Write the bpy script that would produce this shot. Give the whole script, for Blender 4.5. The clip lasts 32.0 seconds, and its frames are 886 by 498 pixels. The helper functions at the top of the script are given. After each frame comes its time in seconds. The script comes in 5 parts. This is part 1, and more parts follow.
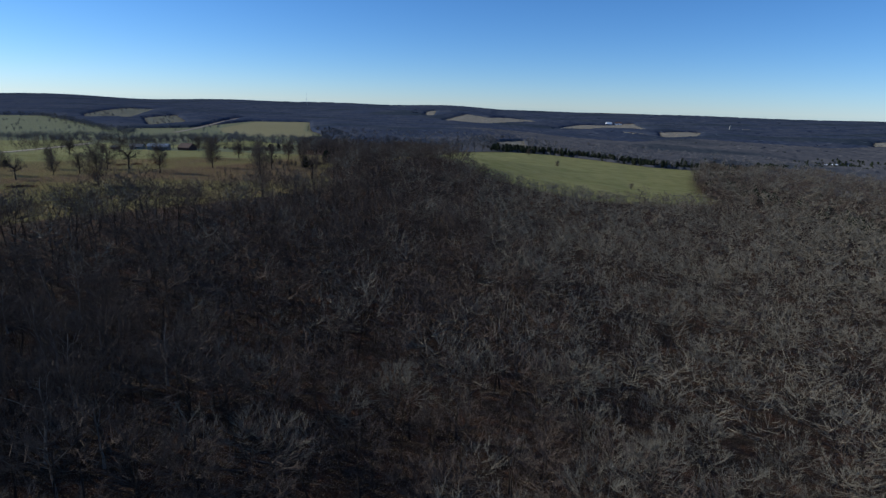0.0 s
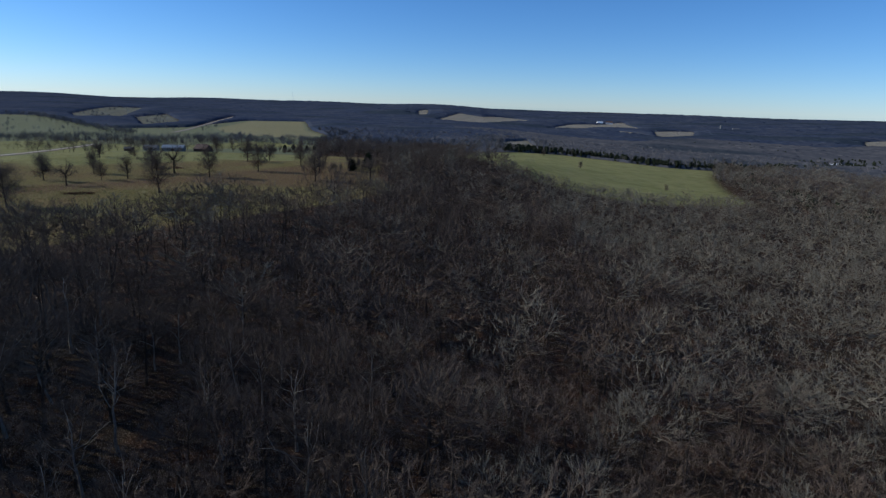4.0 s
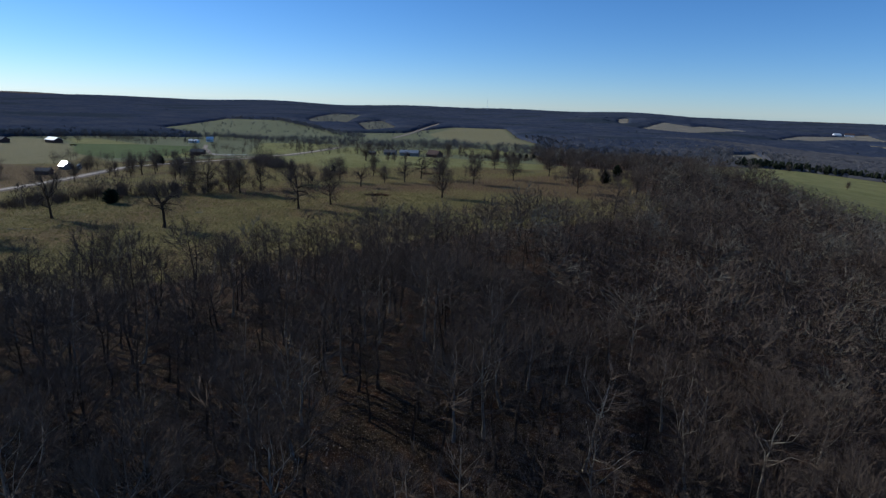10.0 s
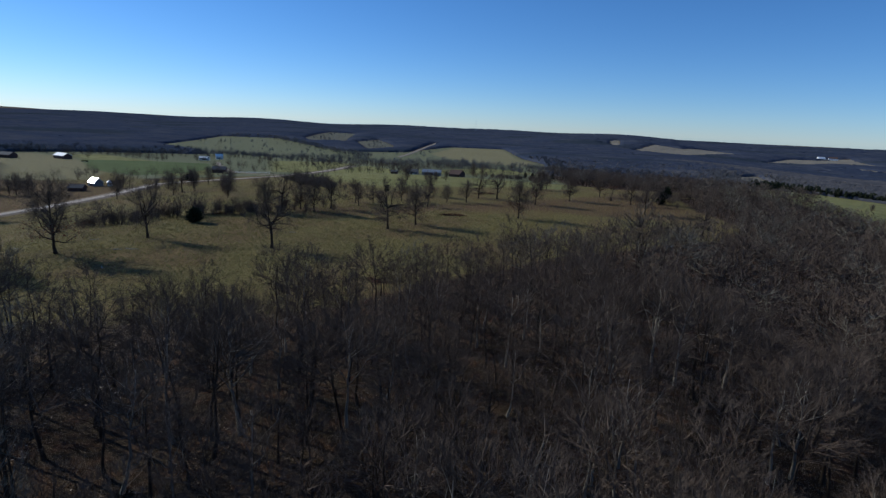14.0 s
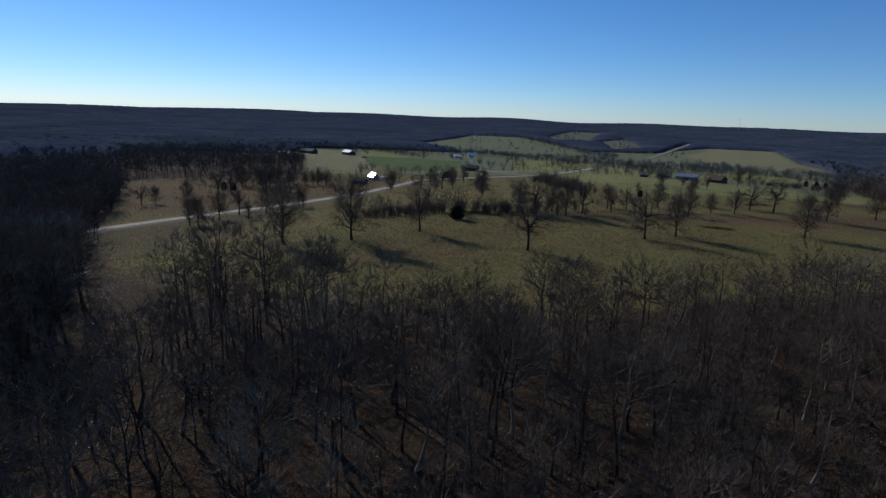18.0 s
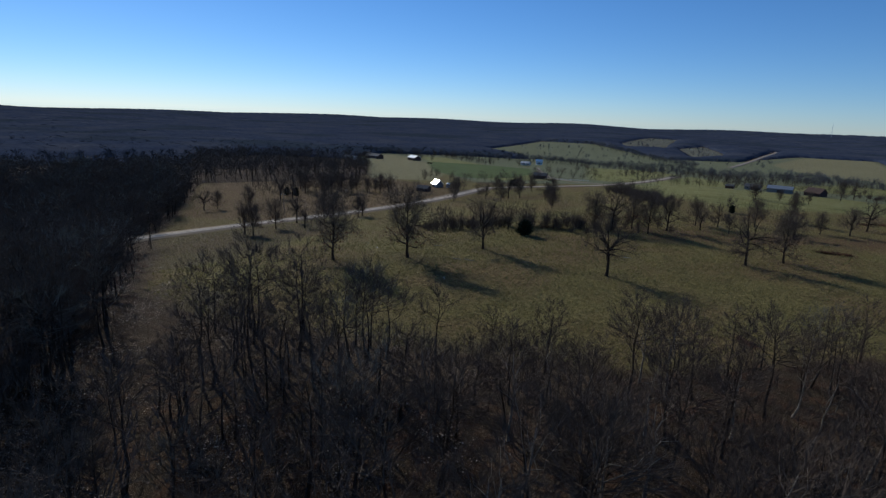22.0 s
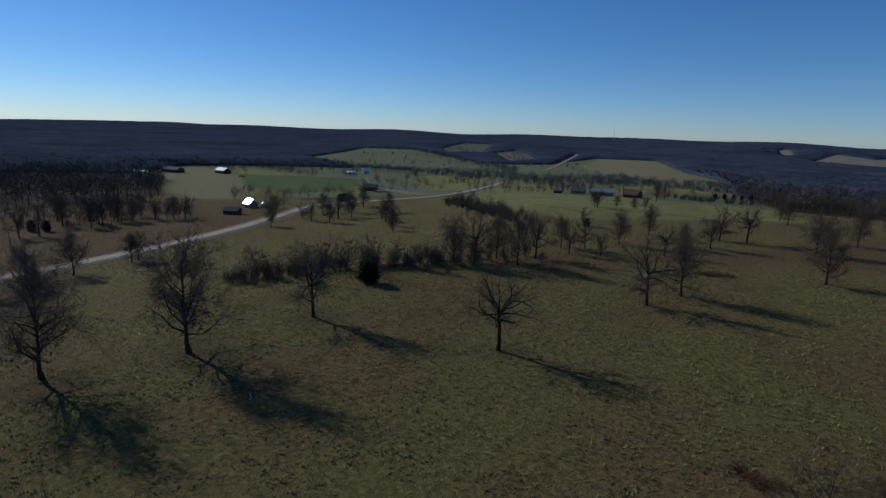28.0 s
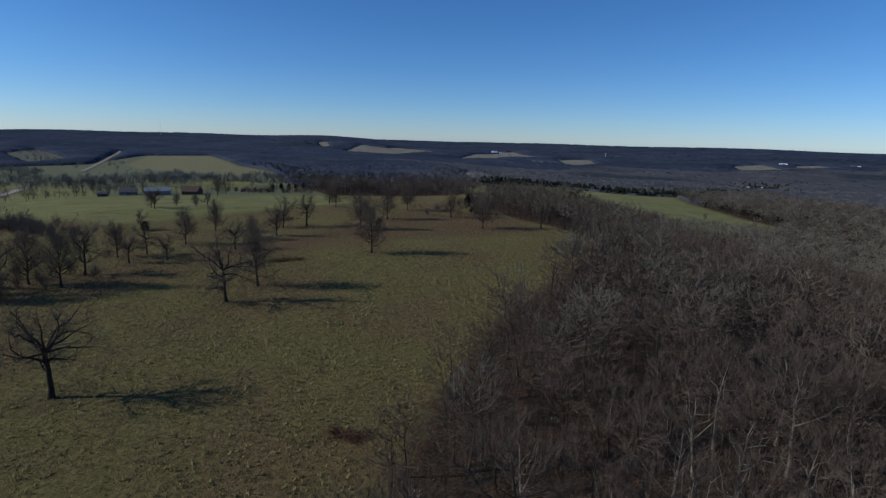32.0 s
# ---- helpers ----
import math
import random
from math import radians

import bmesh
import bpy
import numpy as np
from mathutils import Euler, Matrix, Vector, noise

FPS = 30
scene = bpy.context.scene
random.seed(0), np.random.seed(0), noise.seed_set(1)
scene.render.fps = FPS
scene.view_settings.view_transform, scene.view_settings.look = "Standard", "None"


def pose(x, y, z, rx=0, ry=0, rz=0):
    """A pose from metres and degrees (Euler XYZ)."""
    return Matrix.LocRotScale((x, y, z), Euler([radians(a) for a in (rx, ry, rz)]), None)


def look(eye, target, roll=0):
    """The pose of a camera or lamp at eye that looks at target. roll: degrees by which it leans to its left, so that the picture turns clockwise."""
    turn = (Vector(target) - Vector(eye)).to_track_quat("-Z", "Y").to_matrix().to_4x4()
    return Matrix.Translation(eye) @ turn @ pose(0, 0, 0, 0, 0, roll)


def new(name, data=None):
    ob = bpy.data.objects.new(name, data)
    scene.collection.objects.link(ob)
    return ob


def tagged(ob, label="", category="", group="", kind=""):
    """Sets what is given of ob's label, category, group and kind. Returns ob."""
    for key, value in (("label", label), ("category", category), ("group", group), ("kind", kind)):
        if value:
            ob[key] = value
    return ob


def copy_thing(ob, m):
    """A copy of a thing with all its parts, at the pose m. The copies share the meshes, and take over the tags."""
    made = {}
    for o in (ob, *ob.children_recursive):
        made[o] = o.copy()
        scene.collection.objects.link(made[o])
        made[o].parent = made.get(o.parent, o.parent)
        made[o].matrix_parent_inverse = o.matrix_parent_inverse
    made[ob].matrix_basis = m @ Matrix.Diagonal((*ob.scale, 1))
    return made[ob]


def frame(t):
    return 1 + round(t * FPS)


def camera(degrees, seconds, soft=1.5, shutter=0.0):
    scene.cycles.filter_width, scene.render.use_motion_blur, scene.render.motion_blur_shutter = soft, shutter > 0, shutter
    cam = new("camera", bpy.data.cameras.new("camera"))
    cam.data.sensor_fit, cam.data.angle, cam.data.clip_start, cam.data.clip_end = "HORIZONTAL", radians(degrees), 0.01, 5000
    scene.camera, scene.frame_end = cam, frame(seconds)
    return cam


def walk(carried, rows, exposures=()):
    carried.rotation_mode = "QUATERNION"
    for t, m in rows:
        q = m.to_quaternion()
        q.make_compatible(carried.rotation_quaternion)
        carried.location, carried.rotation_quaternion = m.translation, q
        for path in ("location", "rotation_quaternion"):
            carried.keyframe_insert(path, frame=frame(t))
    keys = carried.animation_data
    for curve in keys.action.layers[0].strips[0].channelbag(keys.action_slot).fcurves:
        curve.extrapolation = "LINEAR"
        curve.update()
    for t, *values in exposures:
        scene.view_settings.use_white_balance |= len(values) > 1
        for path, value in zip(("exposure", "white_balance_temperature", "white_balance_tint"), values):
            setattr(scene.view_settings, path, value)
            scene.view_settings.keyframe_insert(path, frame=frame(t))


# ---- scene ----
cam = camera(77.5, 32.0, soft=1.35)
METRES, EYE, TILT, LEAN, TURN = 190.0, 36.0, -14.75, -1.75, 0.0
ROWS = [
    (0.0, 0.0, 0.0, 0.0, 0.0, 0.0, -0.0),
    (0.5, -0.0275, 0.0039, 0.0014, -0.29, 0.01, 0.05),
    (1.0, -0.0555, 0.0081, 0.0029, -0.46, -0.01, 0.04),
    (1.5, -0.0835, 0.0126, 0.0041, -0.69, -0.04, 0.08),
    (2.0, -0.11, 0.0168, 0.0063, -0.85, -0.09, 0.08),
    (2.5, -0.1366, 0.0213, 0.0088, -1.09, -0.12, 0.17),
    (4.5, -0.2017, 0.0416, 0.0206, -1.77, -0.14, 0.39),
    (5.0, -0.217, 0.0461, 0.0228, -1.23, -0.15, 0.22),
    (5.5, -0.2317, 0.0497, 0.0241, 0.65, -0.4, -0.33),
    (6.0, -0.2434, 0.0526, 0.0264, 3.07, -0.99, -1.09),
    (6.5, -0.2575, 0.0543, 0.0276, 9.74, -1.89, -3.07),
    (7.0, -0.2714, 0.0545, 0.0278, 13.0, -1.88, -3.83),
    (7.5, -0.2859, 0.0531, 0.0278, 16.3, -3.02, -4.88),
    (8.0, -0.3017, 0.0498, 0.0279, 16.72, -1.54, -4.57),
    (8.5, -0.3187, 0.0451, 0.0267, 13.87, 1.13, -3.55),
    (9.0, -0.3391, 0.0391, 0.0245, 13.29, 1.58, -3.53),
    (9.5, -0.3586, 0.0343, 0.0245, 16.27, -0.39, -4.41),
    (10.0, -0.381, 0.0295, 0.0234, 16.28, -0.05, -4.48),
    (10.5, -0.4052, 0.0254, 0.021, 16.04, 1.5, -4.57),
    (11.0, -0.43, 0.0211, 0.0194, 15.76, 1.59, -4.63),
    (11.5, -0.4548, 0.0176, 0.0182, 15.64, 1.66, -4.68),
    (12.0, -0.4792, 0.014, 0.0169, 15.55, 1.74, -4.73),
    (12.5, -0.5042, 0.0106, 0.0155, 15.39, 1.8, -4.86),
    (13.0, -0.5294, 0.0079, 0.0142, 15.22, 1.86, -4.95),
    (13.5, -0.554, 0.0039, 0.0125, 14.96, 1.95, -4.89),
    (15.5, -0.6104, -0.0121, 0.017, 13.27, 2.26, -4.16),
    (16.0, -0.6109, -0.0133, 0.0177, 15.69, 2.1, -4.75),
    (16.5, -0.6084, -0.0139, 0.0182, 23.35, 0.59, -6.47),
    (17.0, -0.6075, -0.0136, 0.0181, 26.92, 0.42, -7.37),
    (17.5, -0.6076, -0.0136, 0.0184, 35.06, -1.14, -9.23),
    (18.0, -0.6072, -0.013, 0.0186, 38.35, -1.15, -10.0),
    (18.5, -0.6087, -0.0131, 0.0186, 38.39, -0.81, -10.21),
    (19.0, -0.6118, -0.0094, 0.0196, 39.77, -1.02, -10.45),
    (19.5, -0.6169, -0.0031, 0.0216, 40.85, -1.19, -10.59),
    (20.0, -0.6239, 0.0056, 0.024, 42.65, -1.66, -10.52),
    (20.5, -0.6325, 0.0155, 0.0268, 44.26, -2.08, -10.67),
    (21.0, -0.6425, 0.0265, 0.0301, 44.02, -1.73, -11.14),
    (21.5, -0.6543, 0.0389, 0.0334, 44.57, -1.8, -11.39),
    (22.0, -0.6671, 0.0526, 0.0371, 45.1, -1.88, -11.54),
    (22.5, -0.6817, 0.0674, 0.0413, 45.1, -1.84, -11.54),
    (23.0, -0.6963, 0.0839, 0.0459, 45.1, -1.78, -11.48),
    (23.5, -0.7124, 0.1014, 0.0503, 45.2, -1.77, -11.47),
    (24.0, -0.7288, 0.1199, 0.055, 45.47, -1.77, -11.52),
    (24.5, -0.7465, 0.1381, 0.0598, 45.78, -1.76, -11.56),
    (26.5, -0.8182, 0.2117, 0.0826, 44.42, -1.24, -11.15),
    (27.0, -0.8301, 0.2247, 0.0876, 37.21, 0.11, -9.68),
    (27.5, -0.8382, 0.233, 0.0908, 31.45, 1.06, -8.37),
    (28.0, -0.8398, 0.2388, 0.092, 27.29, 1.66, -7.23),
    (28.5, -0.8402, 0.2403, 0.0918, 20.53, 2.34, -5.4),
    (29.0, -0.8397, 0.2414, 0.0911, 15.71, 2.69, -4.03),
    (29.5, -0.8398, 0.2424, 0.0908, 11.75, 2.86, -2.9),
    (30.0, -0.8402, 0.2437, 0.0908, 9.75, 2.9, -2.42),
    (30.5, -0.8396, 0.2455, 0.0911, 5.43, 2.98, -1.27),
    (31.0, -0.8412, 0.2472, 0.0919, -2.21, 2.93, 0.77),
    (31.5, -0.8415, 0.2487, 0.0924, -8.38, 2.72, 2.34),
    (32.0, -0.8414, 0.2497, 0.0927, -14.77, 2.33, 4.02),
]
walk(cam, [(t, pose(0, 0, EYE, TILT, LEAN, TURN) @ pose(METRES * x, METRES * y, METRES * z, 90 + pitch, roll, yaw)) for t, x, y, z, yaw, pitch, roll in ROWS],
     [(0, -0.24, 5030, 10), (5, -0.24, 5030, 10), (7.5, -0.17, 5030, 10), (10, -0.31, 5030, 10), (13, -0.35, 5030, 10), (16, -0.32, 5030, 10), (17.2, -0.47, 5060, 10), (18.5, -0.53, 5100, 10), (24, -0.66, 5150, 10), (27, -0.85, 5080, 10), (30, -0.71, 5000, 10), (31, -0.68, 5000, 10), (32, -0.52, 5000, 10)])

# ---- sky and sun: a clear winter afternoon, sun low in the west ----
SUN_AZ, SUN_EL = radians(280), radians(28)
world = bpy.data.worlds.new("clear_sky")
scene.world = world
world.use_nodes = True
wn = world.node_tree
sky = wn.nodes.new("ShaderNodeTexSky")
sky.sky_type = "NISHITA"
sky.sun_disc = False
sky.sun_elevation, sky.sun_rotation = SUN_EL, SUN_AZ
sky.altitude, sky.air_density, sky.dust_density, sky.ozone_density = 1800, 1.0, 0.15, 4.0
deep_blue = wn.nodes.new("ShaderNodeHueSaturation")
deep_blue.inputs["Saturation"].default_value = 1.09
wn.links.new(sky.outputs[0], deep_blue.inputs["Color"])
wn.links.new(deep_blue.outputs[0], wn.nodes["Background"].inputs[0])
wn.nodes["Background"].inputs[1].default_value = 0.11
sun_dir = Vector((math.sin(SUN_AZ) * math.cos(SUN_EL), math.cos(SUN_AZ) * math.cos(SUN_EL), math.sin(SUN_EL)))
sun_data = bpy.data.lights.new("sun", "SUN")
sun_data.energy, sun_data.angle, sun_data.color = 5.0, radians(0.5), (1.0, 0.86, 0.64)
sun = new("sun", sun_data)
sun.matrix_world = look(sun_dir * 300, (0, 0, 0))


# ---- materials ----
class Mat:
    """A small wrapper to write node materials shortly."""

    def __init__(self, name, rough=0.9, metal=0.0, spec=0.3):
        self.m = bpy.data.materials.new(name)
        self.m.use_nodes = True
        self.t = self.m.node_tree
        self.b = self.t.nodes["Principled BSDF"]
        self.b.inputs["Roughness"].default_value = rough
        self.b.inputs["Metallic"].default_value = metal
        self.b.inputs["Specular IOR Level"].default_value = spec
        self.co = self.t.nodes.new("ShaderNodeNewGeometry").outputs["Position"]

    def put(self, socket, value):
        if isinstance(value, (int, float)):
            socket.default_value = value
        elif isinstance(value, tuple):
            socket.default_value = (*value, 1) if len(value) == 3 else value
        else:
            self.t.links.new(value, socket)

    def noise(self, scale, detail=4, rough=0.55, stretch=None):
        n = self.t.nodes.new("ShaderNodeTexNoise")
        n.inputs["Scale"].default_value, n.inputs["Detail"].default_value, n.inputs["Roughness"].default_value = scale, detail, rough
        if stretch:
            v = self.t.nodes.new("ShaderNodeVectorMath")
            v.operation = "MULTIPLY"
            self.put(v.inputs[0], self.co)
            v.inputs[1].default_value = stretch
            self.put(n.inputs["Vector"], v.outputs[0])
        else:
            self.put(n.inputs["Vector"], self.co)
        return n.outputs["Fac"]

    def ramp(self, fac, a, b):
        n = self.t.nodes.new("ShaderNodeMapRange")
        self.put(n.inputs[0], fac)
        n.inputs[1].default_value, n.inputs[2].default_value = a, b
        return n.outputs[0]

    def mix(self, fac, a, b):
        n = self.t.nodes.new("ShaderNodeMix")
        n.data_type = "RGBA"
        self.put(n.inputs[0], fac)
        self.put(n.inputs[6], a)
        self.put(n.inputs[7], b)
        return n.outputs[2]

    def math(self, op, a, b):
        n = self.t.nodes.new("ShaderNodeMath")
        n.operation = op
        self.put(n.inputs[0], a)
        self.put(n.inputs[1], b)
        return n.outputs[0]

    def attr(self, name):
        n = self.t.nodes.new("ShaderNodeAttribute")
        n.attribute_name = name
        return n.outputs["Fac"]

    def random(self):
        return self.t.nodes.new("ShaderNodeObjectInfo").outputs["Random"]

    def island(self):
        return self.t.nodes.new("ShaderNodeNewGeometry").outputs["Random Per Island"]

    def bump(self, height, strength=0.5, dist=0.1):
        n = self.t.nodes.new("ShaderNodeBump")
        n.inputs["Strength"].default_value, n.inputs["Distance"].default_value = strength, dist
        self.put(n.inputs["Height"], height)
        self.t.links.new(n.outputs[0], self.b.inputs["Normal"])

    def done(self, colour):
        self.put(self.b.inputs["Base Color"], colour)
        return self.m


def simple(name, a, b, scale=2.0, rough=0.85, metal=0.0, bump=0.0, stretch=None, spec=0.3):
    m = Mat(name, rough, metal, spec)
    f = m.noise(scale, 5, 0.6, stretch)
    if bump:
        m.bump(f, bump, 0.05)
    return m.done(m.mix(m.ramp(f, 0.3, 0.7), a, b))


def ground_material():
    m = Mat("ground_cover", 0.95, 0.0, 0.04)
    fine, mid, big, huge = m.noise(2.2, 6, 0.7), m.noise(0.35, 5, 0.6), m.noise(0.04, 4, 0.55), m.noise(0.006, 3, 0.5)
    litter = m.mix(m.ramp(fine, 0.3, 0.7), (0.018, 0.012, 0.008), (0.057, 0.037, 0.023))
    litter = m.mix(m.ramp(mid, 0.45, 0.75), litter, (0.08, 0.034, 0.018))
    # pale specks painted in for sun glints on waxy leaves
    glint_flecks = m.noise(9.0, 2, 0.5)
    litter = m.mix(m.math("MULTIPLY", m.ramp(glint_flecks, 0.57, 0.66), 0.8), litter, (0.34, 0.27, 0.19))
    grass = m.mix(m.ramp(mid, 0.3, 0.7), (0.137, 0.115, 0.039), (0.229, 0.186, 0.069))
    grass = m.mix(m.ramp(big, 0.42, 0.62), grass, (0.172, 0.117, 0.054))
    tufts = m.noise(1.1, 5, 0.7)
    # tuft shadows and lit tops are mixed into the grass colour here
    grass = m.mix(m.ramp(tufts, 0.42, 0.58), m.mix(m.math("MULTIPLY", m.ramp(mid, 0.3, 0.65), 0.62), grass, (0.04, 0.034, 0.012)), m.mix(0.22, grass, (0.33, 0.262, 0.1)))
    lush = m.mix(m.ramp(big, 0.35, 0.65), (0.185, 0.19, 0.062), (0.26, 0.245, 0.09))
    lush = m.mix(m.ramp(mid, 0.4, 0.75), lush, (0.24, 0.208, 0.08))
    streak = m.noise(0.09, 4, 0.6, (1.0, 2.2, 1.0))
    lush = m.mix(m.math("MULTIPLY", m.ramp(streak, 0.5, 0.68), 0.6), lush, (0.28, 0.255, 0.11))
    lush = m.mix(m.math("MULTIPLY", m.ramp(streak, 0.46, 0.34), 0.55), lush, (0.105, 0.105, 0.042))
    tan = m.mix(m.ramp(mid, 0.3, 0.7), (0.262, 0.226, 0.118), (0.2, 0.18, 0.087))
    edge = m.math("MULTIPLY", m.math("SUBTRACT", mid, 0.5), 9.0)

    def cover(name, soft):
        return m.ramp(m.math("ADD", m.attr(name), edge), soft, -soft)

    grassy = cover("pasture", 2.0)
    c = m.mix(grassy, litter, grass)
    c = m.mix(m.math("MULTIPLY", cover("bare", 5.0), 0.8), c, m.mix(m.math("MULTIPLY", m.ramp(glint_flecks, 0.55, 0.7), 0.5), (0.132, 0.083, 0.043), (0.33, 0.235, 0.148)))
    c = m.mix(m.math("MULTIPLY", cover("under", 3.0), 0.6), c, m.mix(m.math("MULTIPLY", m.ramp(glint_flecks, 0.57, 0.66), 0.6), (0.07, 0.048, 0.03), (0.42, 0.33, 0.23)))
    # valley colour greyed and blued to imitate distance haze
    c = m.mix(m.math("MULTIPLY", cover("valley", 6.0), 0.72), c, (0.165, 0.183, 0.108))
    c = m.mix(cover("lush", 6.0), c, lush)
    c = m.mix(cover("tan", 3.0), c, tan)
    c = m.mix(m.math("MULTIPLY", cover("straw", 4.0), 0.9), c, m.mix(m.ramp(big, 0.3, 0.7), (0.275, 0.235, 0.18), (0.2, 0.178, 0.135)))
    # these far fields are toned down in colour for haze and backlight
    c = m.mix(cover("dull", 6.0), c, m.mix(m.ramp(big, 0.35, 0.65), (0.12, 0.113, 0.083), (0.155, 0.15, 0.105)))
    c = m.mix(cover("wheat", 3.0), c, m.mix(m.ramp(big, 0.3, 0.7), (0.1, 0.125, 0.045), (0.125, 0.15, 0.055)))
    m.bump(m.math("ADD", m.math("ADD", fine, m.math("MULTIPLY", glint_flecks, 0.35)), m.math("MULTIPLY", mid, 2.0)), 1.0, 0.6)
    return m.done(m.mix(m.math("MULTIPLY", m.ramp(huge, 0.3, 0.7), 0.3), c, m.mix(0.4, c, (0.09, 0.08, 0.03))))


def bark_material(name, a, b, tint):
    m = Mat(name, 0.95, 0.0, 0.08)
    f = m.noise(3.0, 5, 0.65, (1.0, 1.0, 0.25))
    c = m.mix(m.ramp(f, 0.3, 0.7), a, b)
    c = m.mix(m.math("MULTIPLY", m.random(), 0.5), c, tint)
    c = m.mix(m.math("MULTIPLY", m.island(), 0.15), c, b)
    m.bump(f, 0.6, 0.04)
    return m.done(c)


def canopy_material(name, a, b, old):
    """Distant leafless woods: crowns tinted for haze and sun side, stands of differing age, dark evergreen patches."""
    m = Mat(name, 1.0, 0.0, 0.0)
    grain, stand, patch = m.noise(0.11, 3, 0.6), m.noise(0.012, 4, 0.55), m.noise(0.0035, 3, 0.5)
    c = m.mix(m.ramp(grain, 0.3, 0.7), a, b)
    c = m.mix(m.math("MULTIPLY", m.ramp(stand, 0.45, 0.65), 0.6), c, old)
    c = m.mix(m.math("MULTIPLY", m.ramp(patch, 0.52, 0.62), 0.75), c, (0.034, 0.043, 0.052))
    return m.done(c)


M_ground = ground_material()
M_bark = bark_material("oak_bark", (0.026, 0.019, 0.013), (0.075, 0.058, 0.042), (0.04, 0.028, 0.019))
M_twig = bark_material("oak_twigs", (0.06, 0.044, 0.032), (0.165, 0.126, 0.094), (0.068, 0.05, 0.037))
# paler twigs, standing for sun on the eastern crowns
M_east = bark_material("sunlit_pale_twigs", (0.14, 0.122, 0.09), (0.214, 0.187, 0.139), (0.156, 0.134, 0.098))
# bark coloured pale to imitate limbs struck by the sun
M_pale = bark_material("pale_bark", (0.14, 0.122, 0.095), (0.36, 0.315, 0.245), (0.17, 0.145, 0.11))
M_cedar = bark_material("cedar_foliage", (0.012, 0.018, 0.01), (0.034, 0.044, 0.022), (0.028, 0.026, 0.016))
# one far branch colour darkened for backlight, one brightened for sun and haze
M_far = bark_material("backlit_far_branches", (0.06, 0.058, 0.06), (0.09, 0.087, 0.087), (0.065, 0.06, 0.062))
M_fareast = bark_material("brightened_far_branches", (0.12, 0.112, 0.106), (0.18, 0.168, 0.157), (0.125, 0.115, 0.11))
M_hedge = bark_material("grey_hedge_twigs", (0.075, 0.057, 0.043), (0.16, 0.125, 0.095), (0.095, 0.071, 0.053))
# bluish tint stands for haze, the paler copy for sun on eastern woods
M_canopy = canopy_material("hazed_canopy", (0.036, 0.044, 0.068), (0.05, 0.06, 0.086), (0.074, 0.076, 0.088))
M_eastcanopy = canopy_material("sunlit_east_canopy", (0.064, 0.064, 0.07), (0.093, 0.09, 0.093), (0.115, 0.108, 0.104))
M_rut = simple("pale_wheel_track", (0.46, 0.38, 0.28), (0.6, 0.5, 0.38), 1.0, 0.95, bump=0.2)
M_gravel = simple("pale_gravel", (0.195, 0.152, 0.108), (0.285, 0.227, 0.163), 0.8, 0.95, bump=0.3)
M_verge = simple("road_verge", (0.2, 0.14, 0.085), (0.13, 0.1, 0.055), 0.6, 0.95, bump=0.4)
M_tuft = bark_material("dry_grass", (0.21, 0.183, 0.06), (0.38, 0.322, 0.13), (0.22, 0.208, 0.073))
glow = M_tuft.node_tree.nodes.new("ShaderNodeBsdfTranslucent")
glow.inputs["Color"].default_value = (0.25, 0.215, 0.1, 1)
blend = M_tuft.node_tree.nodes.new("ShaderNodeMixShader")
blend.inputs[0].default_value = 0.28
tuft_out = next(n for n in M_tuft.node_tree.nodes if n.type == "OUTPUT_MATERIAL")
M_tuft.node_tree.links.new(next(n for n in M_tuft.node_tree.nodes if n.type == "BSDF_PRINCIPLED").outputs[0], blend.inputs[1])
M_tuft.node_tree.links.new(glow.outputs[0], blend.inputs[2])
M_tuft.node_tree.links.new(blend.outputs[0], tuft_out.inputs[0])
M_leaf = bark_material("rusty_dead_leaves", (0.09, 0.036, 0.018), (0.19, 0.082, 0.04), (0.12, 0.05, 0.025))
M_shrub = bark_material("shrub_twigs", (0.07, 0.036, 0.022), (0.17, 0.09, 0.055), (0.12, 0.055, 0.033))


# ---- plan of the land ----
RISES = [(15, 425, 6, 62), (450, 1430, 5, 120), (-40, 2150, 9, 260), (-560, 930, -3, 200), (170, 2150, 10, 330), (600, 1850, 9, 330), (640, 1500, 6, 200), (1050, 1290, 6, 220), (1270, 1300, 6, 220), (-930, 1620, 3, 230), (-640, 1330, 3, 180)]

def smooth(a, b, x):
    t = np.clip((x - a) / (b - a), 0, 1)
    return t * t * (3 - 2 * t)


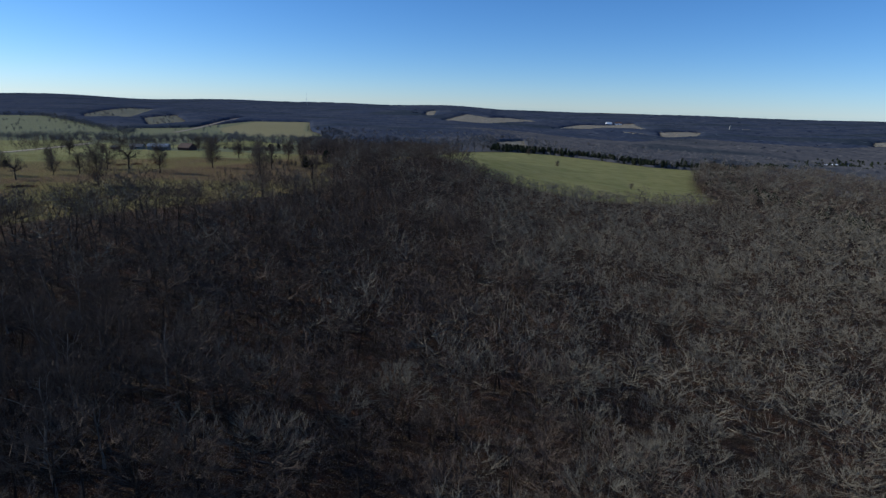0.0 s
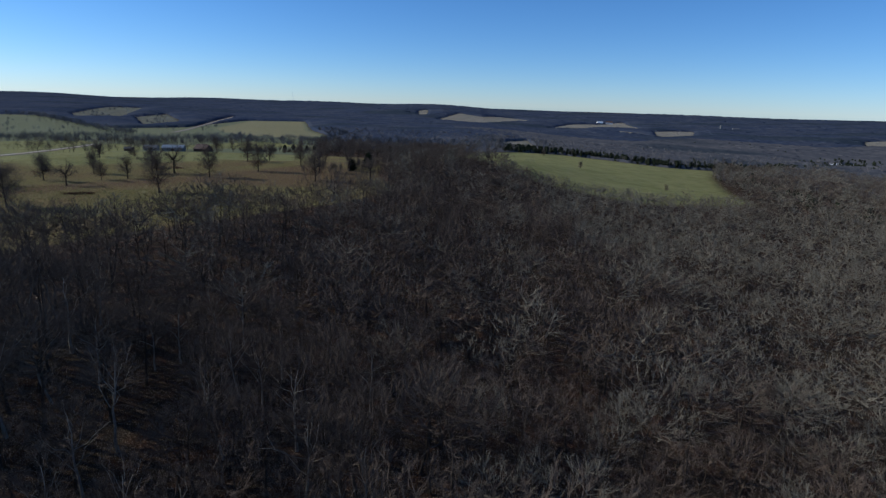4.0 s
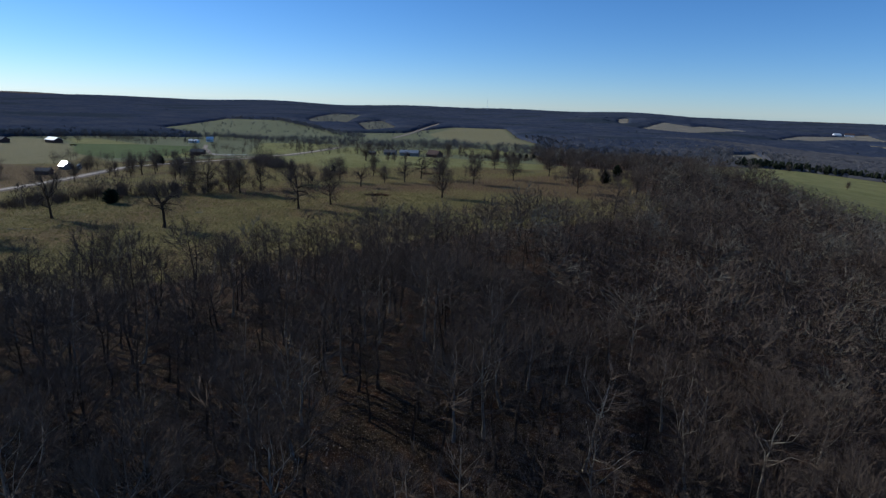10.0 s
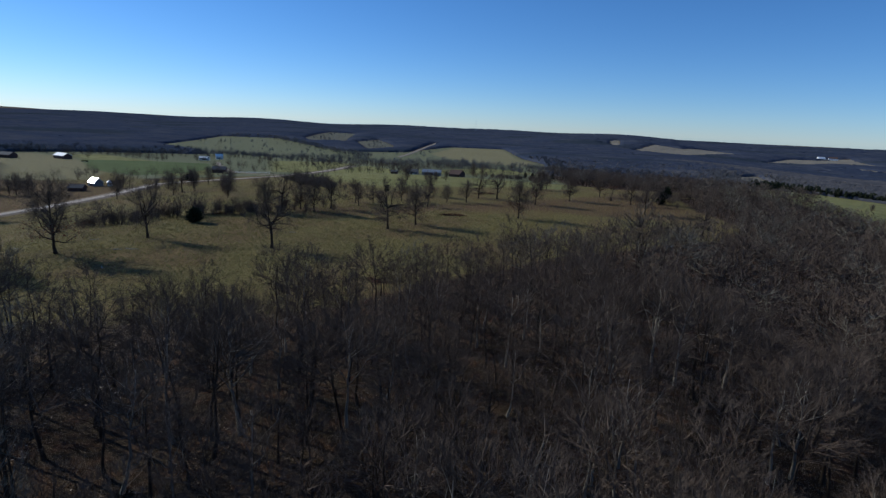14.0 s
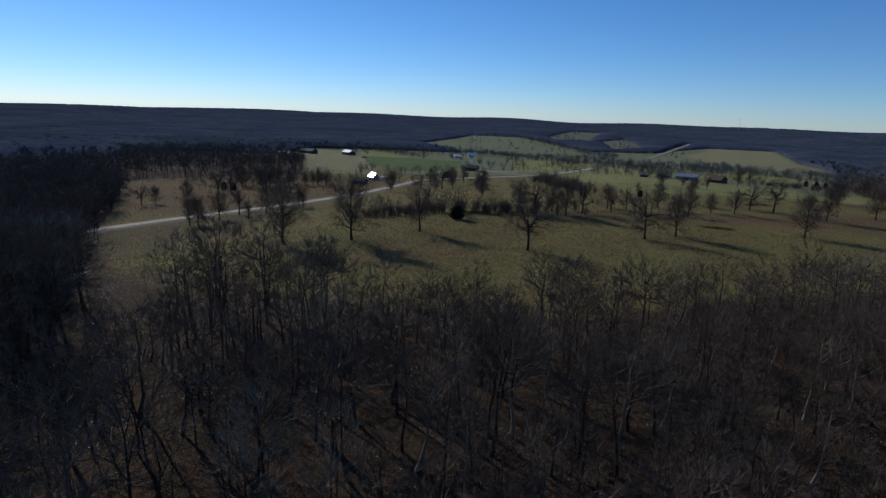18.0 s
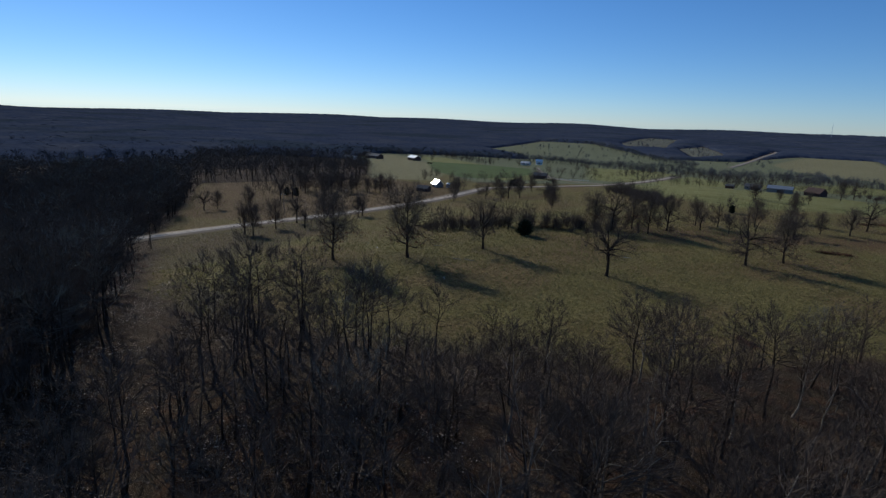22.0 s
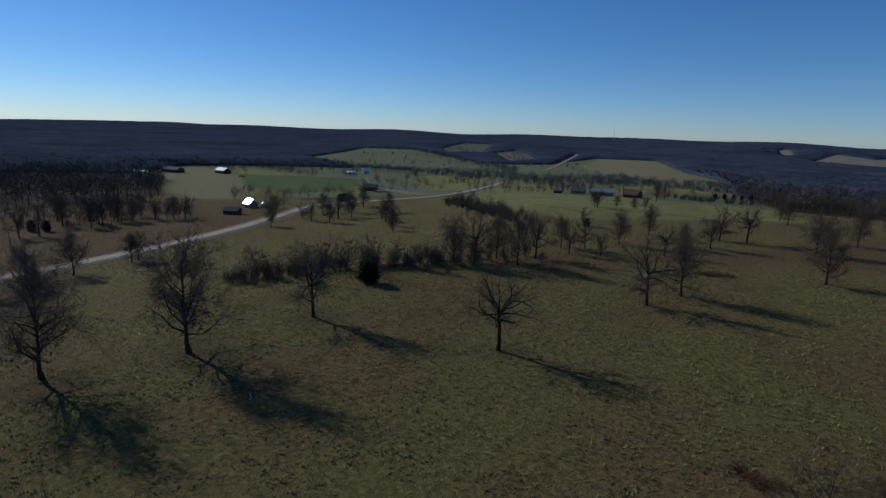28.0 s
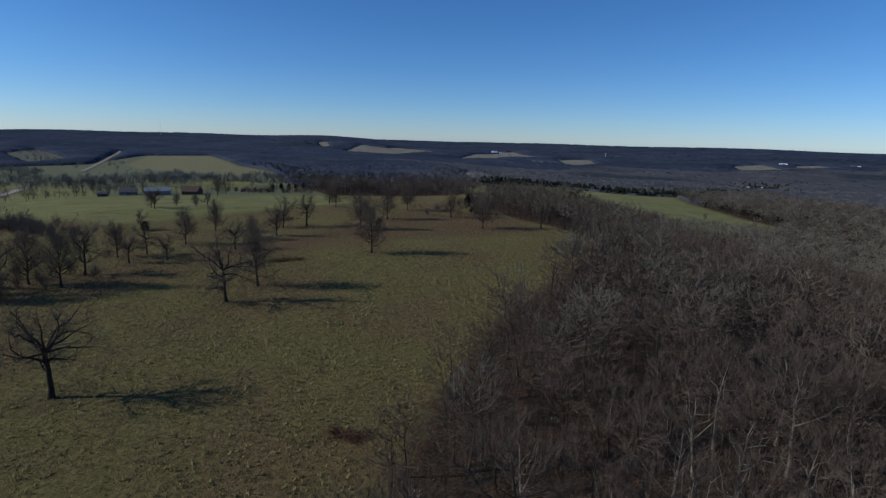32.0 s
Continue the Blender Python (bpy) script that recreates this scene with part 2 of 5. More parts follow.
def terrain(x, y):
    """Height of the land: a grassy ridge that falls into a wooded gully eastwards and into a farmed valley west and north."""
    x, y = np.asarray(x, float), np.asarray(y, float)
    x0 = -90 + (np.clip(y, -100, 450) - 100) * 0.28
    de = 32 * (1 - np.exp(-0.2 * np.maximum(0, x - x0) / 32))
    dw = 18 * (1 - np.exp(-np.maximum(0, -245 - x) / 120))
    dn = 18 * (1 - np.exp(-np.maximum(0, y - 340) / 150))
    d = np.cbrt(de**3 + dw**3 + dn**3)
    r = np.hypot(x + 100, y)
    z = -d + smooth(900, 4500, r) * 24
    far = smooth(900, 2600, r)
    z = z + far * (7 * np.sin(x / 410 + 1.3) * np.cos(y / 530 + 0.4) + 5 * np.sin(x / 197 + y / 260))
    az = np.degrees(np.arctan2(x + 130, y - 20))
    z = z + smooth(2500, 4300, r) * (9 * np.exp(-((az + 52) / 9) ** 2) + -13 * np.exp(-((az + 80) / 13) ** 2) + 6 * np.sin(az / 3.1) * 0.4) + 6 * smooth(-3, 0, az) * smooth(8.2, 7.4, az) * smooth(2300, 2800, r) * smooth(4200, 3400, r)
    for hx0, hy0, up, wide in RISES:
        z = z + up * np.exp(-((x - hx0) ** 2 + (y - hy0) ** 2) / wide**2)
    return z


def inside(poly, x, y):
    """Signed distance to a closed outline, negative inside."""
    x, y = np.asarray(x, float), np.asarray(y, float)
    best, odd = np.full(x.shape, 1e9), np.zeros(x.shape, bool)
    for (ax, ay), (bx, by) in zip(poly, poly[1:] + poly[:1]):
        ex, ey = bx - ax, by - ay
        t = np.clip(((x - ax) * ex + (y - ay) * ey) / (ex * ex + ey * ey + 1e-9), 0, 1)
        best = np.minimum(best, np.hypot(x - ax - t * ex, y - ay - t * ey))
        if ey:
            odd ^= ((ay > y) != (by > y)) & (x < ax + (y - ay) * ex / ey)
    return np.where(odd, -best, best)


def nearest(polys, x, y):
    d = np.full(np.shape(x), 1e9)
    for p in polys:
        d = np.minimum(d, inside(p, x, y))
    return d


PASTURE = [(-334, 71), (-290, 58.5), (-245, 42), (-222, 46), (-205, 56), (-193, 63), (-178, 75), (-161, 86), (-151, 101), (-145, 113),
           (-133, 131), (-122, 148), (-101, 170), (-79, 193), (-60, 214), (-48, 246), (-60, 285), (-62, 340), (-20, 400), (-30, 460), (-130, 500), (-215, 510),
           (-330, 475), (-345, 425), (-420, 335), (-515, 385), (-518, 337), (-522, 297), (-501, 264), (-514, 215), (-527, 159), (-471, 134), (-387, 96)]
EAST = [(12, 600), (80, 670), (131, 690), (185, 665), (235, 622), (288, 618), (248, 545), (212, 465), (193, 413), (186, 366),
        (170, 356), (132, 338), (92, 322), (62, 330), (32, 346), (8, 384), (-18, 430)]
LANE = [(-345, 67), (-290, 55.5), (-224, 33), (-203, 23), (-185, 10), (-180, 14), (-197, 28), (-218, 42), (-245, 46), (-290, 58)]
LUSH = [
    [(-345, 400), (-292, 330), (-225, 285), (-160, 330), (-120, 400), (-130, 495), (-215, 505), (-330, 472)],
    [(-721, 536), (-698, 565), (-588, 519), (-532, 481), (-465, 463), (-410, 401), (-430, 365), (-490, 400), (-517, 387), (-604, 453)],
    [(-512, 640), (-434, 675), (-400, 645), (-362, 470), (-376, 455), (-400, 461)],
    [(-345, 452), (-284, 500), (-305, 560), (-375, 630), (-366, 520)],
    [(-301, 557), (-241, 700), (-198, 680), (-166, 641), (-219, 575), (-285, 530)],
    [(-824, 860), (-1018, 1242), (-910, 1258), (-713, 1077), (-562, 934), (-431, 779), (-413, 701), (-537, 804), (-652, 780), (-721, 775)],
    EAST,
]
TAN = [
    [(-414, 1047), (-440, 1339), (-333, 1387), (-241, 989), (-194, 874), (-206, 779), (-288, 827), (-358, 923)],
    [(-872, 1381), (-1014, 1827), (-932, 1857), (-703, 1264), (-767, 1231)],
    [(-685, 1304), (-710, 1512), (-539, 1189), (-558, 1079)],
    [(-676, 416), (-766, 513), (-689, 501), (-604, 453), (-495, 365), (-456, 319), (-503, 290), (-560, 330)],
    [(86, 873), (140, 975), (119, 792), (74, 708)],
    [(-58, 2100), (-25, 2260), (-30, 1960), (-56, 1900)],
    [(-3, 1718), (89, 2040), (165, 1960), (332, 2319), (352, 1959), (209, 1808), (95, 1612)],
    [(463, 1892), (801, 2385), (703, 2010), (646, 1790), (555, 1568), (483, 1629), (288, 1540)],
    [(570, 1483), (770, 1680), (639, 1398), (520, 1323)],
    [(1027, 1330), (1183, 1393), (1045, 1183), (909, 1175)],
    [(1237, 1325), (1386, 1383), (1284, 1236), (1120, 1207)],
    [(522, 752), (575, 742), (585, 785), (535, 795)],
    [(395, 1505), (470, 1466), (522, 1388), (500, 1372), (445, 1425)],
    [(330, 640), (385, 672), (360, 690), (322, 660)],
]
BARE = [[(-225, 196), (-150, 262), (-95, 330), (-64, 300), (-64, 246), (-112, 242), (-140, 246), (-165, 225), (-205, 180)],
        [(-334, 66), (-290, 54), (-262, 50), (-280, 85), (-310, 130), (-335, 140)],
        [(-345, 120), (-362, 230), (-385, 290), (-440, 300), (-520, 297), (-505, 264), (-514, 215), (-527, 159), (-471, 134), (-387, 96)]]
LEAFY = [(-252, 50), (-205, 60), (-182, 80), (-165, 92), (-160, 78), (-176, 58), (-196, 36), (-232, 28)]
VALLEY = [(-345, 420), (-430, 340), (-520, 385), (-700, 400), (-780, 520), (-740, 600), (-640, 690), (-720, 760), (-860, 840), (-1040, 1265), (-900, 1290), (-700, 1100),
          (-570, 1000), (-470, 1060), (-450, 1360), (-330, 1400), (-235, 1000), (-185, 870), (-160, 640), (-130, 500), (-215, 505)]
SCRUB = [[(-470, 680), (-420, 800), (-300, 830), (-233, 742), (-262, 690), (-324, 640), (-385, 640)]]
WHEAT = [(-640, 478), (-590, 513), (-520, 530), (-463, 460), (-440, 400), (-460, 362), (-529, 386)]
GROVE = [[(-527, 159), (-514, 215), (-501, 264), (-522, 297), (-690, 400), (-770, 330), (-770, 247)]]
ROAD = [(-300, -60), (-324, 20), (-338, 70), (-343, 110), (-347, 170), (-360, 228), (-383, 290), (-390, 315), (-372, 350), (-352, 390), (-352, 432), (-366, 519), (-384, 610)]
FARM_LANE = [(-528, 556), (-513, 537), (-488, 506), (-463, 480), (-436, 449), (-422, 437), (-401, 424), (-379, 416), (-358, 414)]
FAR_ROAD = [(-430, 900), (-512, 1371), (-557, 1575)]


def smooth_line(points, step):
    """Points along a Catmull-Rom curve."""
    p = [Vector((*a, 0)) for a in points]
    p = [2 * p[0] - p[1], *p, 2 * p[-1] - p[-2]]
    out = []
    for a, b, c, d in zip(p, p[1:], p[2:], p[3:]):
        n = max(2, int((c - b).length / step))
        for i in range(n):
            t = i / n
            out.append(0.5 * (2 * b + (c - a) * t + (2 * a - 5 * b + 4 * c - d) * t * t + (3 * b - 3 * c + d - a) * t**3))
    out.append(p[-2])
    return out


def to_road(x, y):
    d = np.full(np.shape(x), 1e9)
    for (ax, ay), (bx, by) in [*zip(ROAD, ROAD[1:]), *zip(FARM_LANE, FARM_LANE[1:]), *zip(FAR_ROAD, FAR_ROAD[1:])]:
        ex, ey = bx - ax, by - ay
        t = np.clip(((x - ax) * ex + (y - ay) * ey) / (ex * ex + ey * ey), 0, 1)
        d = np.minimum(d, np.hypot(x - ax - t * ex, y - ay - t * ey))
    return d


# ---- mesh helpers ----
def raw_mesh(name, verts, tris, mats, index=None, smooth_faces=False):
    me = bpy.data.meshes.new(name)
    verts, tris = np.asarray(verts, np.float32), np.asarray(tris, np.int32)
    me.vertices.add(len(verts))
    me.vertices.foreach_set("co", verts.ravel())
    me.loops.add(tris.size)
    me.loops.foreach_set("vertex_index", tris.ravel())
    me.polygons.add(len(tris))
    me.polygons.foreach_set("loop_start", np.arange(0, tris.size, 3, dtype=np.int32))
    for m in mats:
        me.materials.append(m)
    if index is not None:
        me.polygons.foreach_set("material_index", np.asarray(index, np.int32))
    me.update(calc_edges=True)
    me.polygons.foreach_set("use_smooth", np.full(len(tris), smooth_faces))
    return me


def part(name, bm, material, parent, label=""):
    me = bpy.data.meshes.new(name)
    bm.to_mesh(me)
    bm.free()
    me.materials.append(material)
    ob = new(name, me)
    ob.parent = parent
    return tagged(ob, label)


def box(x0, y0, z0, x1, y1, z1, bm=None):
    bm = bm or bmesh.new()
    m = Matrix.LocRotScale(((x0 + x1) / 2, (y0 + y1) / 2, (z0 + z1) / 2), None, (abs(x1 - x0), abs(y1 - y0), abs(z1 - z0)))
    bmesh.ops.create_cube(bm, size=1, matrix=m)
    return bm


# pasture trees: x, y, height, kind
PASTURE_TREES = [
    (-243, 86, 17.5, 0), (-234, 103, 19, 1), (-229, 127, 15, 2), (-192, 131, 13.5, 3), (-174, 173, 14.4, 4), (-168, 185, 14.4, 5), (-136, 219, 15.8, 6),
    (-328, 136, 13, 0), (-333, 126, 11, 3), (-331, 158, 10, 2), (-330, 155, 9, 5), (-227, 183, 13, 1), (-222, 186, 14, 4), (-219, 195, 13, 0),
    (-211, 191, 14, 6), (-210, 203, 13, 2), (-208, 223, 10, 5), (-203, 215, 8, 3), (-201, 226, 9, 4), (-194, 217, 7, 2), (-193, 241, 11, 1), (-187, 266, 11, 6),
    (-173, 247, 8, 0), (-163, 271, 12, 4), (-154, 274, 13, 3), (-138, 333, 12, 5), (-165, 253, 10, 2), (-119, 289, 14, 6), (-104, 318, 13, 1), (-85, 260, 14, 0),
    (-69, 213, 12, 4), (-89, 292, 13, 2), (-60, 258, 12, 3), (-223, 335, 8, 5), (-213, 272, 7, 4), (-134, 264, 14, 1), (-177, 230, 9, 3),
    (-319, 97, 11, 2), (-314, 98, 12, 5), (-324, 112, 12, 1), (-316, 120, 8, 3),
    (-348, 234, 10, 1), (-355, 263, 8, 4), (-343, 256, 9, 2), (-361, 286, 11, 0), (-329, 253, 11, 6), (-335, 267, 12, 3), (-347, 291, 12, 5), (-332, 274, 11, 2),
    (-356, 317, 11, 1), (-312, 272, 10, 4), (-324, 296, 11, 0), (-289, 246, 10, 2), (-303, 262, 9, 5), (-280, 233, 9, 6),
    (-421, 165, 12, 2), (-420, 172, 13, 4), (-424, 196, 13, 0), (-432, 204, 12, 1), (-425, 202, 12, 3), (-431, 213, 13, 5), (-426, 218, 12, 6), (-420, 226, 10, 2),
    (-415, 233, 12, 0), (-413, 238, 12, 4), (-440, 192, 13, 6), (-446, 208, 14, 3), (-452, 222, 13, 1), (-460, 200, 14, 5), (-438, 230, 12, 0),
    (-402, 114, 10, 3), (-403, 121, 9, 5), (-400, 136, 11, 1),
    (-221, 332, 9, 3), (-216, 356, 6, 5), (-204, 337, 6, 0), (-200, 347, 7, 2), (-212, 488, 14, 6), (-210, 522, 12, 4), (-138, 380, 11, 1), (-96, 350, 12, 0), (-75, 300, 12, 2), (100, 640, 8, 0), (105, 503, 6, 5), (135, 389, 5, 1),
]


# ---- ground ----
def axis(centre, half, step, grow, limit):
    out, s, v = [0.0], step, 0.0
    while v < limit:
        s = step if v < half else s * grow
        v += s
        out.append(v)
    return centre + np.array([-v for v in reversed(out[1:])] + out)


gx, gy = axis(-150, 300, 4.0, 1.045, 5200), axis(200, 300, 4.0, 1.045, 5200)
X, Y = np.meshgrid(gx, gy)
Zg = terrain(X, Y)
nx, ny = len(gx), len(gy)
i0 = (np.arange(ny - 1)[:, None] * nx + np.arange(nx - 1)[None]).ravel()
g_tris = np.concatenate([np.stack([i0, i0 + 1, i0 + nx + 1], 1), np.stack([i0, i0 + nx + 1, i0 + nx], 1)])
ground_mesh = raw_mesh("ground", np.stack([X.ravel(), Y.ravel(), Zg.ravel()], 1), g_tris, [M_ground], None, True)
for key, polys in (("pasture", [PASTURE, VALLEY]), ("lush", LUSH[:5] + [EAST]), ("valley", [VALLEY]), ("tan", [TAN[0], *TAN[3:]]), ("straw", TAN[4:]), ("dull", TAN[1:3]), ("wheat", [WHEAT]), ("bare", [BARE[0], BARE[2]] + SCRUB)):
    values = np.clip(nearest(polys, X.ravel(), Y.ravel()), -90, 90)
    ground_mesh.attributes.new(key, "FLOAT", "POINT").data.foreach_set("value", values.astype(np.float32))
under = np.clip(nearest([BARE[1], LANE, LEAFY], X.ravel(), Y.ravel()), -90, 90)
for x, y, h, k in PASTURE_TREES:
    under = np.minimum(under, np.hypot(X.ravel() - x - 1.5, Y.ravel() - y) - 0.3 * h)
ground_mesh.attributes.new("under", "FLOAT", "POINT").data.foreach_set("value", under.astype(np.float32))
tagged(new("ground", ground_mesh), "rolling winter land of dull green pasture and brown leaf litter", "ground", kind="structure")


def strip(name, line, half, lift, material, label):
    pts, vs, ts = smooth_line(line, 6), [], []
    for i, p in enumerate(pts):
        d = (pts[min(i + 1, len(pts) - 1)] - pts[max(i - 1, 0)]).normalized()
        n = Vector((-d.y, d.x, 0))
        for k, drop in ((-half - 0.6, -0.5), (-half, 0), (-half * 0.3, 0.06), (half * 0.3, 0.06), (half, 0), (half + 0.6, -0.5)):
            q = p + n * k
            vs.append((q.x, q.y, float(terrain(q.x, q.y)) + lift + drop))
        if i:
            a, b = 6 * (i - 1), 6 * i
            for k in range(5):
                ts += [(a + k, a + k + 1, b + k + 1), (a + k, b + k + 1, b + k)]
    return tagged(new(name, raw_mesh(name, vs, ts, [material], None, True)), label, "road", kind="structure")


strip("road", ROAD, 2.9, 0.22, M_gravel, "pale gravel country road winding between the pastures")
strip("far_road", FAR_ROAD, 3.4, 0.5, M_gravel, "pale gravel lane climbing the far hillside")
strip("farm_lane", FARM_LANE, 1.8, 0.26, M_gravel, "narrow pale gravel lane leading to the farm")


def offset_line(points, k):
    line = smooth_line(points, 20)
    out = []
    for i, p in enumerate(line):
        d = (line[min(i + 1, len(line) - 1)] - line[max(i - 1, 0)]).normalized()
        out.append((p.x - d.y * k, p.y + d.x * k))
    return out


for k in (-1.35, 1.35):
    strip("wheel_track", offset_line(ROAD, k), 0.55, 0.3, M_rut, "pale worn wheel track on the gravel road")
strip("road_shoulder", ROAD, 6.5, 0.1, M_verge, "brown earthen shoulder along the gravel road")


# ---- trees ----
def tubes(segments):
    """Verts and triangles of tapered branches: (start, end, radius, end radius, sides)."""
    vs, ts, base = [], [], 0
    for p, q, r0, r1, n in segments:
        d = q - p
        d = d / (np.linalg.norm(d) + 1e-9)
        u = np.cross(d, (0.31, 0.85, 0.42))
        u /= np.linalg.norm(u) + 1e-9
        w = np.cross(d, u)
        a = np.arange(n) * 2 * math.pi / n + (0.0 if n > 2 else (float(p @ (37.0, 53.0, 71.0))) % 6.283)
        ring = np.cos(a)[:, None] * u + np.sin(a)[:, None] * w
        vs.append(p + ring * r0)
        k = np.arange(n)
        if r1 < 0.004:
            vs.append(q[None])
            k = k[: n - 1] if n <= 3 else k
            ts.append(np.stack([base + k, base + (k + 1) % n, np.full(len(k), base + n)], 1))
            base += n + 1
        else:
            vs.append(q + ring * r1)
            ts.append(np.stack([base + k, base + (k + 1) % n, base + n + (k + 1) % n], 1))
            ts.append(np.stack([base + k, base + n + (k + 1) % n, base + n + k], 1))
            base += 2 * n
    return np.concatenate(vs), np.concatenate(ts)


def chains(segments):
    """Branches that run on from joint to joint, gathered into one list each."""
    out = []
    for seg in segments:
        if out and out[-1][-1][1] is seg[0]:
            out[-1].append(seg)
        else:
            out.append([seg])
    return out


def sweep(chain):
    """One closed, tapering limb along a chain of segments."""
    n = chain[0][4]
    joints = [chain[0][0]] + [c[1] for c in chain]
    radii = [chain[0][2]] + [max(c[3], 0.008) for c in chain]
    vs, ts = [], []
    for i, (p, r) in enumerate(zip(joints, radii)):
        d = unit(joints[min(i + 1, len(joints) - 1)] - joints[max(i - 1, 0)])
        u = unit(np.cross(d, (0.31, 0.85, 0.42)))
        w = np.cross(d, u)
        a = np.arange(n) * 2 * math.pi / n
        vs.append(p + (np.cos(a)[:, None] * u + np.sin(a)[:, None] * w) * r)
        if i:
            k = np.arange(n)
            k2, b0, b1 = (k + 1) % n, (i - 1) * n, i * n
            ts.append(np.stack([b0 + k, b0 + k2, b1 + k2], 1))
            ts.append(np.stack([b0 + k, b1 + k2, b1 + k], 1))
    k, last = np.arange(1, n - 1), (len(joints) - 1) * n
    ts.append(np.stack([np.full(n - 2, last), last + k, last + k + 1], 1))
    return np.concatenate(vs), np.concatenate(ts)


def unit(v):
    return v / (np.linalg.norm(v) + 1e-9)


def grow_tree(seed, height, spread, trunk_r, limbs, subs, twigs, twig_r, sides=(7, 4, 3), low=0.3, droop=0.0, bend=0.2, trunk_steps=5, fork=False):
    """A bare broadleaf tree: (wood segments, twig segments)."""
    rg = np.random.default_rng(seed)
    wood, fine = [], []
    pts, p = [np.zeros(3)], np.zeros(3)
    lean = rg.normal(0, 0.05, 3)
    top = height * (0.46 if fork else 0.8)
    for i in range(trunk_steps):
        step = np.array([rg.normal(0, 0.06), rg.normal(0, 0.06), 1.0]) + lean * (i + 1) / trunk_steps
        p = p + unit(step) * top / trunk_steps
        pts.append(p)
    rad = lambda f: trunk_r * (1 - (0.35 * f if fork else 0.86 * f**0.8))
    for i in range(trunk_steps):
        flare = 1.35 if i == 0 else 1.0
        wood.append((pts[i], pts[i + 1], rad(i / trunk_steps) * flare, rad((i + 1) / trunk_steps), sides[0]))
    az = rg.uniform(0, 6.28)
    for k in range(limbs):
        f = low + (0.98 - low) * (k + rg.uniform(0, 0.8)) / limbs
        f = min(f, 0.98)
        if fork:
            f = 0.99 if k < limbs * 0.5 else 0.72 + 0.25 * rg.uniform() if k < limbs * 0.75 else 0.4 + 0.35 * rg.uniform()
        i = min(int(f * trunk_steps), trunk_steps - 1)
        b = pts[i] + (pts[i + 1] - pts[i]) * (f * trunk_steps - i)
        az += 2.4 + rg.normal(0, 0.4)
        up = rg.uniform(0.25, 0.8) + 0.9 * f**2 - droop
        d = unit(np.array([math.cos(az), math.sin(az), up]))
        length = spread * (1.08 - 0.55 * f) * rg.uniform(0.75, 1.15)
        if fork:
            major = k < limbs * 0.75
            up = rg.uniform(0.4, 1.8) if k < limbs * 0.5 else rg.uniform(-0.05, 0.55)
            d = unit(np.array([math.cos(az), math.sin(az), up]))
            length = height * (rg.uniform(0.46, 0.6) if k < limbs * 0.5 else rg.uniform(0.4, 0.54) if major else rg.uniform(0.22, 0.36))
        r = min(rad(f) * 0.68, 0.6 * trunk_r) * rg.uniform(0.75, 1.15)
        steps = 5 if sides[1] > 4 else 3 if sides[1] > 3 else 2
        q = b
        joints = [b]
        for s in range(steps):
            d = unit(d + rg.normal(0, bend, 3) + np.array([0, 0, 0.16]))
            e = q + d * length / steps
            wood.append((q, e, r * (1 - 0.8 * s / steps), max(r * (1 - 0.8 * (s + 1) / steps), 0.012), sides[1]))
            joints.append(e)
            q = e
        for s in range(subs):
            g = rg.uniform(0.12, 1.0)
            j = min(int(g * steps), steps - 1)
            a = joints[j] + (joints[j + 1] - joints[j]) * (g * steps - j)
            dd = unit(joints[j + 1] - joints[j])
            d2 = unit(dd * 0.55 + rg.normal(0, 0.55, 3) + np.array([0, 0, 0.22 - droop * 0.5]))
            l2 = spread * rg.uniform(0.22, 0.46) * (1.15 if fork else 1.0)
            e = a + d2 * l2
            fine.append((a, e, max(r * 0.34 * (1.15 - 0.7 * g), twig_r * 1.5), 0.0, 3))
            for w in range(twigs):
                g2 = rg.uniform(0.15, 1.0)
                a2 = a + d2 * l2 * g2
                d3 = unit(d2 * 0.5 + rg.normal(0, 0.75, 3) + np.array([0, 0, 0.05]))
                fine.append((a2, a2 + d3 * spread * rg.uniform(0.12, 0.38), twig_r, 0.0, 2))
        if fork and k >= limbs * 0.75:
            continue
    return wood, fine


